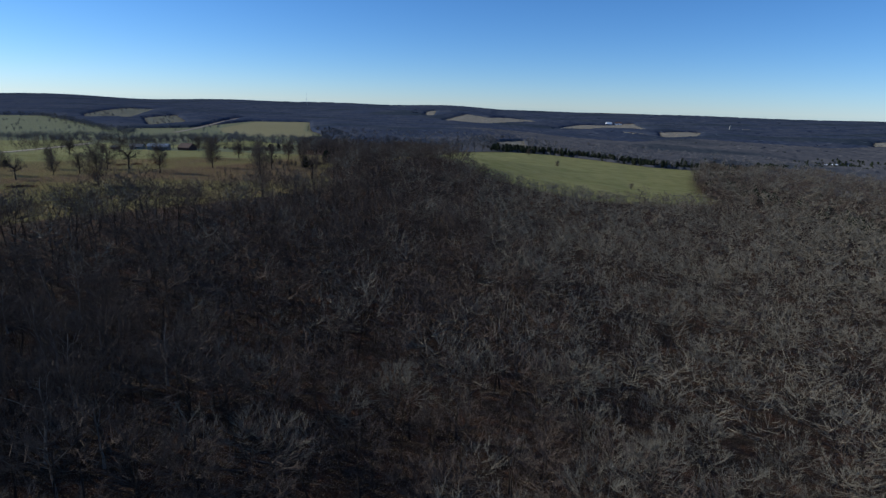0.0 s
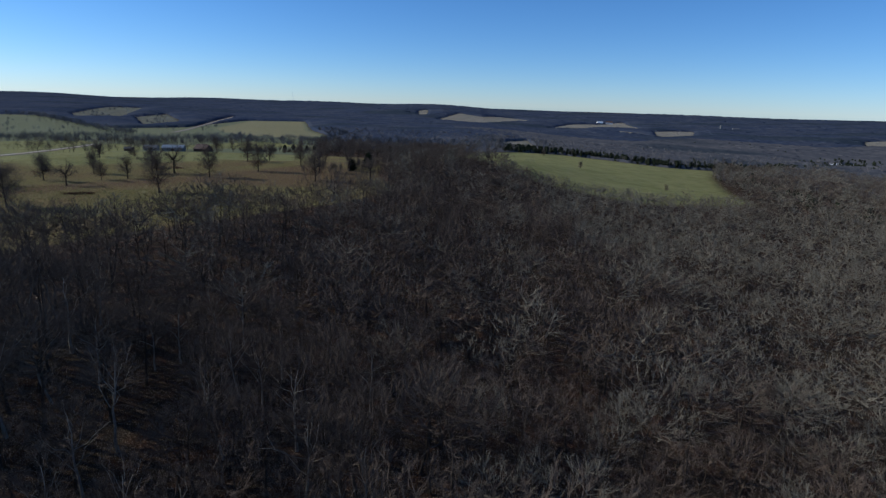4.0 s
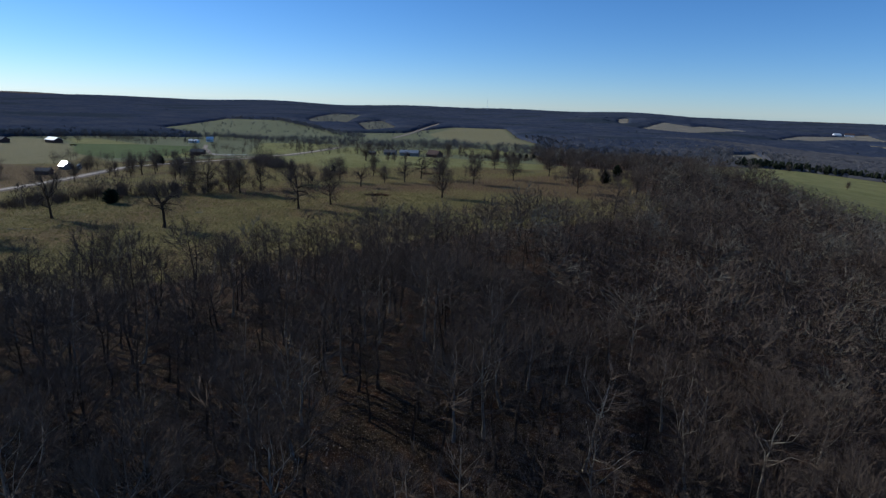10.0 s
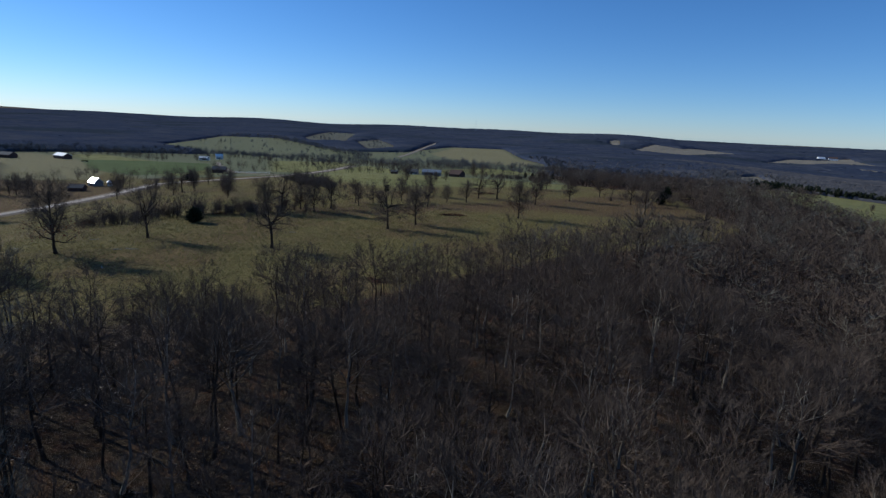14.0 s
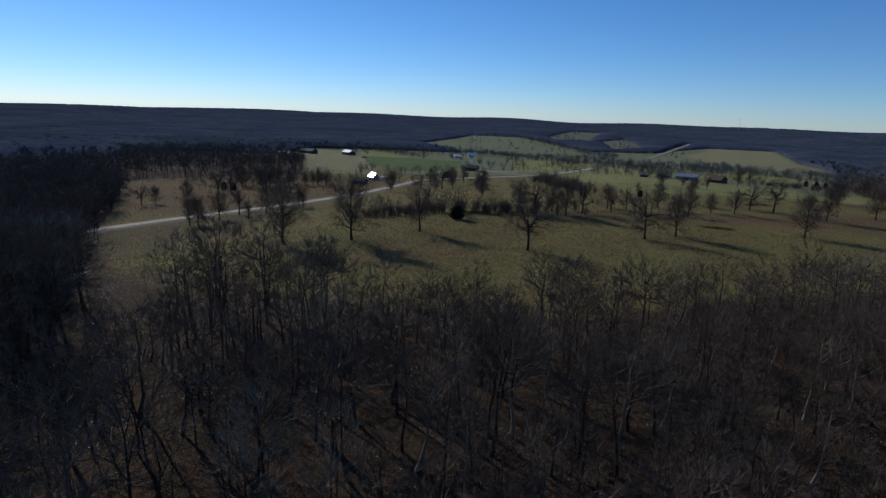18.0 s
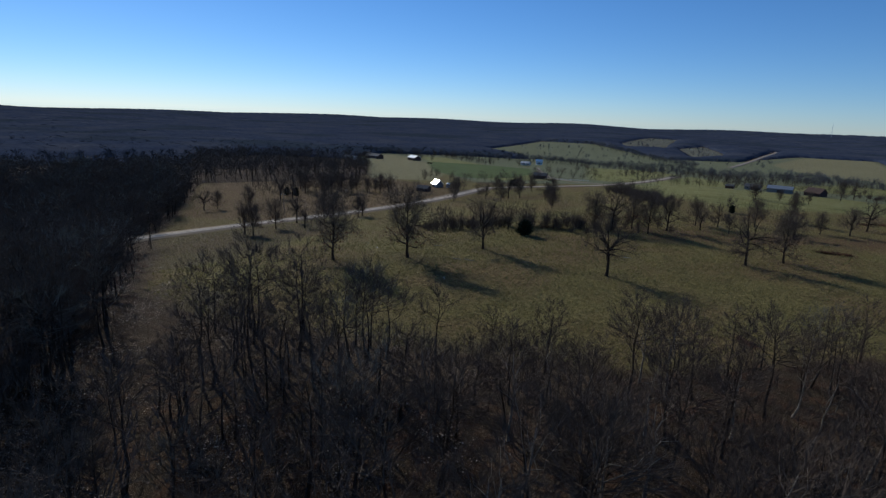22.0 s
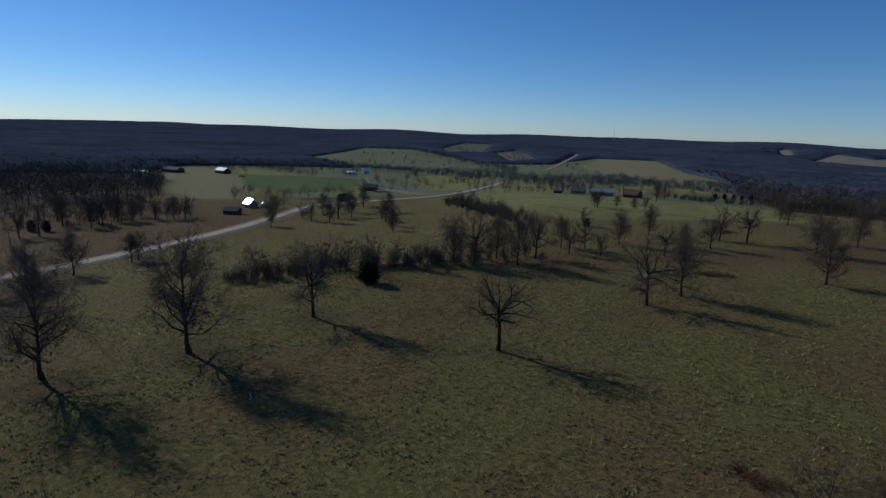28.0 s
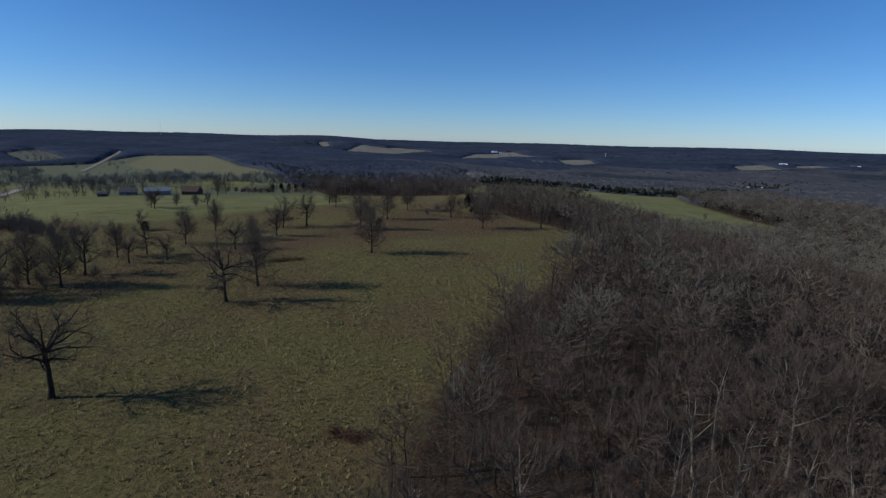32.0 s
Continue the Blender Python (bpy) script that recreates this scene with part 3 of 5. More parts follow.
def grow_crown(seed, height, spread, trunk_r, limbs, tips, twigs, twiglets, twig_r, sides=(6, 4, 3), low=0.42, steps=4, kink=True, crook=0.06, lift=0.66, deep=0.35):
    """A bare woodland tree whose branches fan out to fill a rounded crown: (wood segments, twig segments)."""
    rg = np.random.default_rng(seed)
    wood, fine, nodes = [], [], []
    n = 2 * steps - 2
    p, lean = np.zeros(3), rg.normal(0, 0.05, 2)
    pts = [p]
    for i in range(n):
        d = unit(np.array([lean[0] + rg.normal(0, 0.08), lean[1] + rg.normal(0, 0.08), 1.0]))
        p = p + d * height * 0.84 / n
        pts.append(p)
    rad = lambda f: trunk_r * (1.0 - 0.86 * f**0.9)
    for i in range(n):
        wood.append((pts[i], pts[i + 1], rad(i / n) * (1.3 if i == 0 else 1.0), rad((i + 1) / n), sides[0]))
        if i / n > low:
            nodes.append(pts[i + 1])
    centre, tall_r = np.array([pts[-1][0] * 0.7, pts[-1][1] * 0.7, height * lift]), height * deep
    wave, phase = rg.uniform(0.1, 0.24), rg.uniform(0, 6.28, 2)

    def shell(az, el, r):
        lump = 1 + wave * math.sin(2 * az + phase[0]) + 0.12 * math.sin(5 * az + 3 * el + phase[1])
        return centre + np.array([math.cos(az) * math.cos(el) * spread * lump, math.sin(az) * math.cos(el) * spread * lump, math.sin(el) * tall_r * (0.5 + 0.5 * lump)]) * r

    fan = np.array([pts[-1][0] * 0.4, pts[-1][1] * 0.4, height * (low - 0.06)])
    az = rg.uniform(0, 6.28)
    for k in range(limbs):
        f = low + (0.88 - low) * ((k + rg.uniform(0, 0.7)) / limbs) ** 1.25
        i = min(int(f * n), n - 1)
        b = pts[i] + (pts[i + 1] - pts[i]) * (f * n - i)
        az += 2.4 + rg.normal(0, 0.35)
        goal = shell(az, 0.2 + 1.1 * (f - low) / (0.95 - low) + rg.normal(0, 0.2), rg.uniform(0.75, 0.97))
        bow = b + (goal - b) * np.array([0.5, 0.5, 0.46])
        span = np.linalg.norm(goal - b)
        r = min(rad(f) * 0.62, 0.55 * trunk_r) * rg.uniform(0.75, 1.15)
        q = b
        for j in range(steps):
            g = (j + 1) / steps
            e = b * (1 - g) ** 2 + bow * 2 * g * (1 - g) + goal * g * g + (rg.normal(0, crook, 3) * span if j < steps - 1 else 0)
            wood.append((q, e, r * (1 - 0.82 * j / steps), max(r * (1 - 0.82 * g), 0.012), sides[1]))
            nodes.append(q + (e - q) * 0.5), nodes.append(e)
            q = e
    nodes = np.array(nodes)
    for k in range(tips):
        t = shell(rg.uniform(0, 6.28), math.asin(rg.uniform(-0.55, 1.0)), 0.5 + 0.5 * math.sqrt(rg.uniform()))
        ray = unit(t - fan)
        gap = nodes - t
        far = np.linalg.norm(gap, axis=1)
        a = nodes[int(np.argmin(far * (2.2 + 1.2 * (gap @ ray) / (far + 0.01)) + 0.7 * np.maximum(0, gap[:, 2] + 0.4)))]
        span = np.linalg.norm(t - a)
        m = a + (t - a) * 0.5 + rg.normal(0, 0.06, 3) * span
        r = max(0.012 * span, twig_r * 1.5)
        if kink:
            fine += [(a, m, r * 1.3, r * 0.8, 3), (m, t, r * 0.8, 0.0, 3)]
        else:
            fine.append((a, t, r * 1.3, 0.0, 3))
        d = unit(t - m)
        for w in range(twigs):
            g = rg.uniform(0.1, 1.0)
            o = m + (t - m) * g if kink else a + (t - a) * (0.4 + 0.6 * g)
            d2 = unit(d * 0.35 + ray * 0.65 + rg.normal(0, 0.27, 3))
            l2 = spread * rg.uniform(0.14, 0.33)
            fine.append((o, o + d2 * l2, twig_r, 0.0, 2))
            for v in range(twiglets):
                o2 = o + d2 * l2 * rg.uniform(0.25, 0.9)
                fine.append((o2, o2 + unit(d2 + rg.normal(0, 0.26, 3)) * l2 * rg.uniform(0.35, 0.65), twig_r * 0.8, 0.0, 2))
    return wood, fine


def joined(wood, fine):
    a, b = tubes(wood), tubes(fine)
    return np.concatenate([a[0], b[0]]), np.concatenate([a[1], b[1] + len(a[0])]), np.concatenate([np.zeros(len(a[1])), np.ones(len(b[1]))])


def scatter(rg, x0, x1, y0, y1, spacing):
    """Jittered points on a skewed grid."""
    xs, ys = np.meshgrid(np.arange(x0, x1, spacing), np.arange(y0, y1, spacing * 0.9))
    xs = xs + (np.arange(xs.shape[0]) % 2)[:, None] * spacing * 0.5
    xs, ys = xs.ravel(), ys.ravel()
    return xs + rg.uniform(-0.42, 0.42, xs.size) * spacing, ys + rg.uniform(-0.42, 0.42, xs.size) * spacing


def plant(templates, x, y, scale, rg, sink=0.1, pale=None):
    """Joined copies of templates on the land."""
    V, T, I, base = [], [], [], 0
    which, turn = rg.integers(0, len(templates), len(x)), rg.uniform(0, 6.283, len(x))
    z = terrain(x, y) - sink
    for k, (v, t, m) in enumerate(templates):
        s = np.nonzero(which == k)[0]
        if not len(s):
            continue
        c, n = np.cos(turn[s])[:, None], np.sin(turn[s])[:, None]
        sc = scale[s][:, None]
        wide = sc * rg.uniform(0.85, 1.2, len(s))[:, None]
        vx = (v[None, :, 0] * c - v[None, :, 1] * n) * wide + x[s][:, None]
        vy = (v[None, :, 0] * n + v[None, :, 1] * c) * wide + y[s][:, None]
        vz = v[None, :, 2] * sc + z[s][:, None]
        V.append(np.stack([vx, vy, vz], 2).reshape(-1, 3))
        T.append((t[None] + (np.arange(len(s)) * len(v))[:, None, None] + base).reshape(-1, 3))
        index = np.tile(m, (len(s), 1))
        if pale is not None:
            index = index + (index > 0) * pale[s][:, None]
        I.append(index.ravel())
        base += len(s) * len(v)
    return np.concatenate(V), np.concatenate(T), np.concatenate(I)


EYE_LINE = [(0, 0), (-30, 6), (-60, 8), (-95, 4), (-118, 0), (-132, 18), (-150, 42), (-160, 50)]


def from_path(x, y):
    d = np.full(np.shape(x), 1e9)
    for ax, ay in EYE_LINE:
        d = np.minimum(d, np.hypot(x - ax, y - ay))
    return d


def ahead(x, y, margin=0.0):
    """Land that lies in front of the way, with a margin for shade."""
    a0 = np.degrees(np.arctan2(x, y + 10))
    a1 = np.degrees(np.arctan2(x + 160, y - 40))
    a2 = np.degrees(np.arctan2(x + 132, y - 5))
    return ((a0 < 44 + margin) | (a1 < 60 + margin)) & (a2 > -93 - margin) & (y > -18)


OPEN = [PASTURE, LANE, VALLEY, *LUSH, *TAN, *SCRUB, *GROVE]
rg = np.random.default_rng(7)

# near woods: the nearest trees are things of their own, the rest is joined
near_kinds = [grow_crown(100 + k, 12.8 + 0.6 * (k % 3), 3.5 + 0.35 * (k % 4), 0.2, 8, 84, 13, 2, 0.0125, (6, 4, 3), 0.4 + 0.05 * (k % 3), lift=0.7, deep=0.31) for k in range(9)]
mid_kinds = [joined(*grow_crown(200 + k, 12.8 + 0.6 * (k % 3), 3.6 + 0.35 * (k % 4), 0.175, 5, 46, 10, 2, 0.0185, (4, 3, 3), 0.38 + 0.05 * (k % 3), 3, False, lift=0.69, deep=0.32)) for k in range(8)]
lod2_kinds = [joined(*grow_crown(300 + k, 12.6, 4.0 + 0.4 * (k % 4), 0.14, 4, 32, 5, 1, 0.041, (3, 3, 3), 0.3, 2, False)) for k in range(8)]
lod3_kinds = [joined(*grow_crown(400 + k, 12.3, 4.2 + 0.4 * (k % 3), 0.16, 3, 22, 5, 0, 0.08, (3, 3, 3), 0.3, 2, False)) for k in range(7)]
lod3b_kinds = [joined(*grow_crown(450 + k, 12.3, 4.5 + 0.4 * (k % 3), 0.18, 2, 15, 6, 0, 0.115, (3, 3, 3), 0.3, 2, False)) for k in range(7)]


def simple_crown(seed, n, height, spread, thick):
    rg2 = np.random.default_rng(seed)
    wood, fine = [(np.zeros(3), np.array([0, 0, height * 0.6]), thick, thick * 0.6, 3)], []
    for i in range(n):
        a, f = rg2.uniform(0, 6.28), rg2.uniform(0.25, 0.6)
        b = np.array([0, 0, height * f])
        out = rg2.uniform(0.3, 1.0) * spread
        e = np.array([math.cos(a) * out, math.sin(a) * out, height * rg2.uniform(0.65, 1.0) - out * 0.25])
        fine.append((b, e, thick * rg2.uniform(0.7, 1.3), 0.0, 2))
    return joined(wood, fine)


lod4_kinds = [simple_crown(500 + k, 26, 11.5, 5.8, 0.2) for k in range(6)]

gap_x, gap_y = scatter(np.random.default_rng(31), -330, -70, -20, 330, 34.0)
gap_r = np.random.default_rng(32).uniform(2.8, 5.4, len(gap_x))


def in_gap(x, y):
    """Small clearings where old trees have fallen and the sun reaches the litter."""
    out = np.zeros(np.shape(x), bool)
    for gx, gy, r in zip(gap_x, gap_y, gap_r):
        out |= np.hypot((x - gx) / 1.25, y - gy) < r
    return out & (inside(PASTURE, x, y) > 20)


wx, wy = scatter(rg, -640, 420, -60, 620, 5.75)
keep = (nearest(OPEN, wx, wy) > 1.0) & (to_road(wx, wy) > 8) & ahead(wx, wy)
keep &= (inside(PASTURE, wx, wy) > 15) | (rg.uniform(0, 1, len(wx)) < 0.62 + 0.33 * smooth(-168, -142, wx))
keep &= ((wx < -480) | (wx > -380) | (wy < 295) | (wy > 430)) & ~in_gap(wx, wy)
wx, wy = wx[keep], wy[keep]
order = np.argsort(np.hypot((wx + 105) / 1.6, wy - 62))
near_id = order[:290]
vx2, vy2 = scatter(rg, -520, -190, -18, 130, 7.0)
keep = (nearest(OPEN, vx2, vy2) > 1.5) & (to_road(vx2, vy2) > 8) & ahead(vx2, vy2)
wx, wy = np.concatenate([wx, vx2[keep]]), np.concatenate([wy, vy2[keep]])
wd = from_path(wx, wy)
near_flag = np.zeros(len(wx), bool)
near_flag[near_id] = True


def tall(n):
    return rg.uniform(0.78, 1.14, n)


def height_fit(x, y):
    """Tree height factors set to fit the camera's view: taller in the west, lower on the ridge east of the pasture."""
    return np.where(x < -205, 1.1, 1.0) * (1 - 0.15 * smooth(-125, -85, x) * smooth(185, 235, y)) * (1 - 0.18 * smooth(10, 50, x)) * (1 + 0.3 * smooth(120, 180, x)) * (1 + 0.09 * np.sin(x / 9.0 + 1.3 * np.sin(y / 13.0)) + 0.07 * np.sin(y / 7.0 + x / 31.0))


def tree_thing(name, wood, fine, bark, twig, label, group=""):
    ob = tagged(new(name), label, "tree", group)
    f = tubes(fine)
    new("crown", raw_mesh("crown", f[0], f[1], [twig])).parent = ob
    for i, chain in enumerate(chains(wood)):
        kind = "limb" if i else "trunk"
        v, t = sweep(chain)
        new(kind, raw_mesh(kind, v, t, [bark], None, True)).parent = ob
    return ob


WOOD_LABEL = "bare grey-brown woodland tree standing in leaf litter"
protos = [tree_thing("woodland_tree", *k, M_bark if i < 6 else M_pale, M_twig, WOOD_LABEL if i < 6 else "pale-barked bare woodland tree standing in leaf litter", "woodland trees") for i, k in enumerate(near_kinds)]
used = [False] * len(protos)
for n, i in enumerate(near_id):
    k = int(rg.integers(0, len(protos)))
    x, y = float(wx[i]), float(wy[i])
    s = float(rg.uniform(0.78, 1.1)) * float(height_fit(x, y))
    m = Matrix.LocRotScale((x, y, float(terrain(x, y)) - 0.1), Euler((0, 0, rg.uniform(0, 6.28))), None)
    ob = protos[k] if not used[k] else copy_thing(protos[k], m)
    used[k] = True
    ob.matrix_basis = m @ Matrix.Diagonal((s, s, s, 1))

sets = []
for lo, hi, kinds in ((0, 88, mid_kinds), (88, 220, lod2_kinds), (220, 360, lod3_kinds), (360, 2000, lod3b_kinds)):
    s = (wd >= lo) & (wd < hi) & ~near_flag
    if lo >= 360:
        s &= rg.uniform(0, 1, len(wx)) < 0.7
    # eastward ever more trees take the twigs coloured as sunlit
    sets.append(plant(kinds, wx[s], wy[s], tall(int(s.sum())) * height_fit(wx[s], wy[s]), rg, 0.1, (rg.uniform(0, 1, int(s.sum())) < 0.12 + 0.08 * smooth(-90, 0, wx[s]) + 0.78 * smooth(0, 52, wx[s]) * (0.45 + 0.55 * smooth(400, 300, wy[s] + 0.3 * wx[s]))).astype(float)))


def stuff(name, sets, mats, label, category, soft_faces=False):
    V, T, I, base = [], [], [], 0
    for v, t, i in sets:
        V.append(v), T.append(t + base), I.append(i)
        base += len(v)
    return tagged(new(name, raw_mesh(name, np.concatenate(V), np.concatenate(T), mats, np.concatenate(I), soft_faces)), label, category, kind="stuff")


bx0, by0 = scatter(rg, -330, 170, -95, 20, 6.6)
keep = (nearest(OPEN, bx0, by0) > 1) & (to_road(bx0, by0) > 8) & ((by0 < -18) | ~ahead(bx0, by0))
bx0, by0 = bx0[keep], by0[keep]
sets.append(plant(lod3_kinds, bx0, by0, tall(len(bx0)), rg))
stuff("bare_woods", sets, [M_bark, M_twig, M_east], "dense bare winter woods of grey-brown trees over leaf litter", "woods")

# far woods: the valley's trees, then clumps towards the horizon
fx, fy = scatter(rg, -1800, 1800, -300, 1800, 13.2)
fd = np.hypot(fx + 110, fy - 40)
keep = ~((fx > -640) & (fx < 420) & (fy > -60) & (fy < 620)) & (fd < 1650) & (nearest(OPEN, fx, fy) > 4) & ((nearest(TAN[4:], fx * (1 + 60 / fd), fy * (1 + 60 / fd)) > 0) | (fd < 700))
keep &= (to_road(fx, fy) > 10) & ahead(fx, fy, 3)
fx, fy, fd = fx[keep], fy[keep], fd[keep]
keep = (fx > -420) | (fd < 620) | (rg.uniform(0, 1, len(fx)) < 0.3)
fx, fy, fd = fx[keep], fy[keep], fd[keep]
near_f = fd < 620
mid_f = (fd >= 620) & (fd < 950)


def wooded(x, y, R):
    """True where distant woods stand: clear of fields, lanes and the land just in front of the far fields."""
    ok = (nearest(OPEN, x, y) > 4) & ahead(x, y, 3) & (to_road(x, y) > 10)
    for step in (60,):
        ok &= (nearest(TAN[4:], x * (1 + step / R), y * (1 + step / R)) > 0) | (R < 700)
    return ok


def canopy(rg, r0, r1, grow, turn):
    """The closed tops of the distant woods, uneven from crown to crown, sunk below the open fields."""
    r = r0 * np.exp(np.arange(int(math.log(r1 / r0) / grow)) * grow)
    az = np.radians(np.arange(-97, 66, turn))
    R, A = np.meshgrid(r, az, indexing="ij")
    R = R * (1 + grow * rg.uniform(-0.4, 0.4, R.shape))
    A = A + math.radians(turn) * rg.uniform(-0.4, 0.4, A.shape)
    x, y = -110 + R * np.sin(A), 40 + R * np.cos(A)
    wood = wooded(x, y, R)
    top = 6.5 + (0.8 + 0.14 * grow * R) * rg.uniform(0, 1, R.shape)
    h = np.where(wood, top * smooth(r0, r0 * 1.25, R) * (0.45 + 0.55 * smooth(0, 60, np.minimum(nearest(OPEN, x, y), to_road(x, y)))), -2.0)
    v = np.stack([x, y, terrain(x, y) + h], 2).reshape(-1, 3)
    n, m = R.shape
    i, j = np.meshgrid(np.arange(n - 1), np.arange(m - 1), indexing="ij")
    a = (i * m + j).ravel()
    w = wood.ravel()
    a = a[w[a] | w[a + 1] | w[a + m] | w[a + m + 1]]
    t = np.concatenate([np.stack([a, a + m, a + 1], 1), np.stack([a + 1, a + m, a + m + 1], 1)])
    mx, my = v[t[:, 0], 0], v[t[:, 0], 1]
    # nearer eastern woods get the canopy coloured as sunlit
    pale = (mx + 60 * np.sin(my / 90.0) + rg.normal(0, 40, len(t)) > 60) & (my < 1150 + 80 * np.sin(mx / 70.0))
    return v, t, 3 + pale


# the colour brightened for sun grows likelier towards the east
def sunlit_flags(x):
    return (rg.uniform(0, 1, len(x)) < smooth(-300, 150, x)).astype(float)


stuff("far_woods", [plant(kinds, fx[f], fy[f], tall(int(f.sum())) * k, rg, 0.1, sunlit_flags(fx[f])) for kinds, f, k in ((lod3_kinds, near_f, 1.1), (lod4_kinds, mid_f, 1.0))] + [
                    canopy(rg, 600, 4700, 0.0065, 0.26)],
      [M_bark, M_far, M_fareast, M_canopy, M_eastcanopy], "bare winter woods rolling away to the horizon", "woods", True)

# saplings and brush under the woods
sapling_kinds = [joined(*grow_tree(700 + k, 4.6, 1.9, 0.05, 5, 2, 6, 0.013, (3, 3, 3), 0.2, bend=0.3, trunk_steps=2)) for k in range(5)]
ux, uy = scatter(rg, -300, 120, -20, 190, 7.2)
keep = (nearest(OPEN, ux, uy) > -0.5) & (to_road(ux, uy) > 6) & ahead(ux, uy) & (from_path(ux, uy) < 150)
ux, uy = ux[keep], uy[keep]
stuff("woodland_saplings", [plant(sapling_kinds, ux, uy, rg.uniform(0.5, 1.3, len(ux)), rg, 0.05)], [M_bark, M_shrub], "thin bare saplings and brush under the trees", "saplings")

# curled leaves coloured pale to stand for sun glints on the floor of the woods
M_litter = simple("glint_pale_leaves", (0.46, 0.375, 0.28), (0.26, 0.17, 0.11), 1.5, 0.6, spec=0.3)
lfx, lfy = rg.uniform(-300, -60, 150000), rg.uniform(-16, 125, 150000)
drift = np.sin(lfx / 5.3 + 2 * np.sin(lfy / 7.1)) * np.sin(lfy / 4.1 + 1.7 * np.sin(lfx / 9.7)) + rg.normal(0, 0.35, len(lfx))
keep = ((nearest(OPEN, lfx, lfy) > -2) | (inside(LEAFY, lfx, lfy) < 0)) & (to_road(lfx, lfy) > 6) & (drift > 0.52 + 0.6 * smooth(-185, -150, lfx)) & (from_path(lfx, lfy) < 120)
lfx, lfy = lfx[keep], lfy[keep]
size = rg.uniform(0.06, 0.12, len(lfx))[:, None]
turn = rg.uniform(0, 6.283, len(lfx))[:, None] + np.array([0, 1.9, 3.1, 4.6])
leaf = np.stack([lfx[:, None] + np.cos(turn) * size, lfy[:, None] + np.sin(turn) * size, (terrain(lfx, lfy) + 0.06)[:, None] + rg.uniform(-0.05, 0.09, turn.shape)], 2).reshape(-1, 3)
first = 4 * np.arange(len(lfx))[:, None]
stuff("leaf_litter", [(leaf, np.concatenate([first + (0, 1, 2), first + (0, 2, 3)]), np.zeros(2 * len(lfx)))], [M_litter], "curled dead leaves on the woodland floor, coloured pale as sun glints", "leaves")

pasture_kinds = [grow_tree(40 + k, 13.0, 5.0 + 0.4 * (k % 3), 0.29, 14, 11, 26, 0.0135, (8, 5, 3), 0.3, 0.0, bend=0.33, fork=True) for k in range(7)]
for k in (0, 1, 5, 6):
    pasture_kinds[k] = grow_tree(60 + k, 13.0, 6.4, 0.27, 30, 8, 24, 0.0135, (8, 4, 3), 0.2, 0.12, bend=0.3, trunk_steps=8)
pasture_kinds[3] = grow_tree(43, 13.0, 5.2, 0.35, 14, 10, 22, 0.0135, (8, 5, 3), 0.3, 0.0, bend=0.4, fork=True)
tops = [float(np.percentile([a[1][2] for a in f], 95)) for w, f in pasture_kinds]
p_protos = [tree_thing("pasture_oak", *k, M_bark, M_hedge, "spreading bare oak standing alone in grazed pasture", "pasture oaks") for k in pasture_kinds]


def dry_leaves(fine, low, high, seed):
    """Rust-brown leaves that cling to the lower twigs through winter."""
    rg2 = np.random.default_rng(seed)
    tips = np.array([f[1] for f in fine if low < f[1][2] < high and f[4] == 2])
    tips = tips[rg2.permutation(len(tips))[:420]]
    v = (tips[:, None] + rg2.normal(0, 0.11, (len(tips), 3, 3))).reshape(-1, 3)
    return raw_mesh("dry_leaves", v, np.arange(len(v)).reshape(-1, 3), [M_leaf])


for k in (0, 1, 5, 6):
    leaves = new("dry_leaves", dry_leaves(pasture_kinds[k][1], 2.0, 5.6, 65 + k))
    leaves.parent = p_protos[k]
    tagged(leaves, "rust-brown dead leaves clinging to lower twigs")
used = [False] * 7
for x, y, h, k in PASTURE_TREES:
    s = h / tops[k]
    m = Matrix.LocRotScale((x, y, float(terrain(x, y)) - 0.08), Euler((0, 0, rg.uniform(0, 6.28))), None)
    ob = p_protos[k] if not used[k] else copy_thing(p_protos[k], m)
    used[k] = True
    ob.matrix_basis = m @ Matrix.Diagonal((s, s, s, 1))

# open grove and hedgerows across the valley
hedge_near = [joined(*grow_crown(750 + k, 9.5, 3.0 + 0.3 * (k % 3), 0.13, 4, 24, 7, 0, 0.048, (3, 3, 3), 0.12, 3, False, 0.06, 0.58, 0.42)) for k in range(6)]
grove_kinds = [joined(*grow_crown(740 + k, 12.0, 4.8 + 0.4 * (k % 3), 0.18, 3, 26, 6, 0, 0.07, (3, 3, 3), 0.25, 2, False)) for k in range(6)]


def bush(seed, n, height, spread, thick):
    rg2 = np.random.default_rng(seed)
    wood, fine = [(np.zeros(3), np.array([0, 0, height * 0.4]), thick * 0.7, thick * 0.4, 3)], []
    for i in range(n):
        a, out = rg2.uniform(0, 6.28), rg2.uniform(0.1, 1.0) * spread
        b = np.array([math.cos(a) * out * 0.3, math.sin(a) * out * 0.3, height * rg2.uniform(0.0, 0.4)])
        e = np.array([math.cos(a) * out, math.sin(a) * out, height * rg2.uniform(0.45, 1.0) * math.sqrt(1.15 - (out / spread) ** 2)])
        fine.append((b, e, thick, 0.0, 2))
    return joined(wood, fine)


hedge_far = [bush(770 + k, 44, 7.4, 4.0, 0.075) for k in range(6)]
thicket_kinds = [bush(790 + k, 170, 6.2, 3.2, 0.027) for k in range(5)]


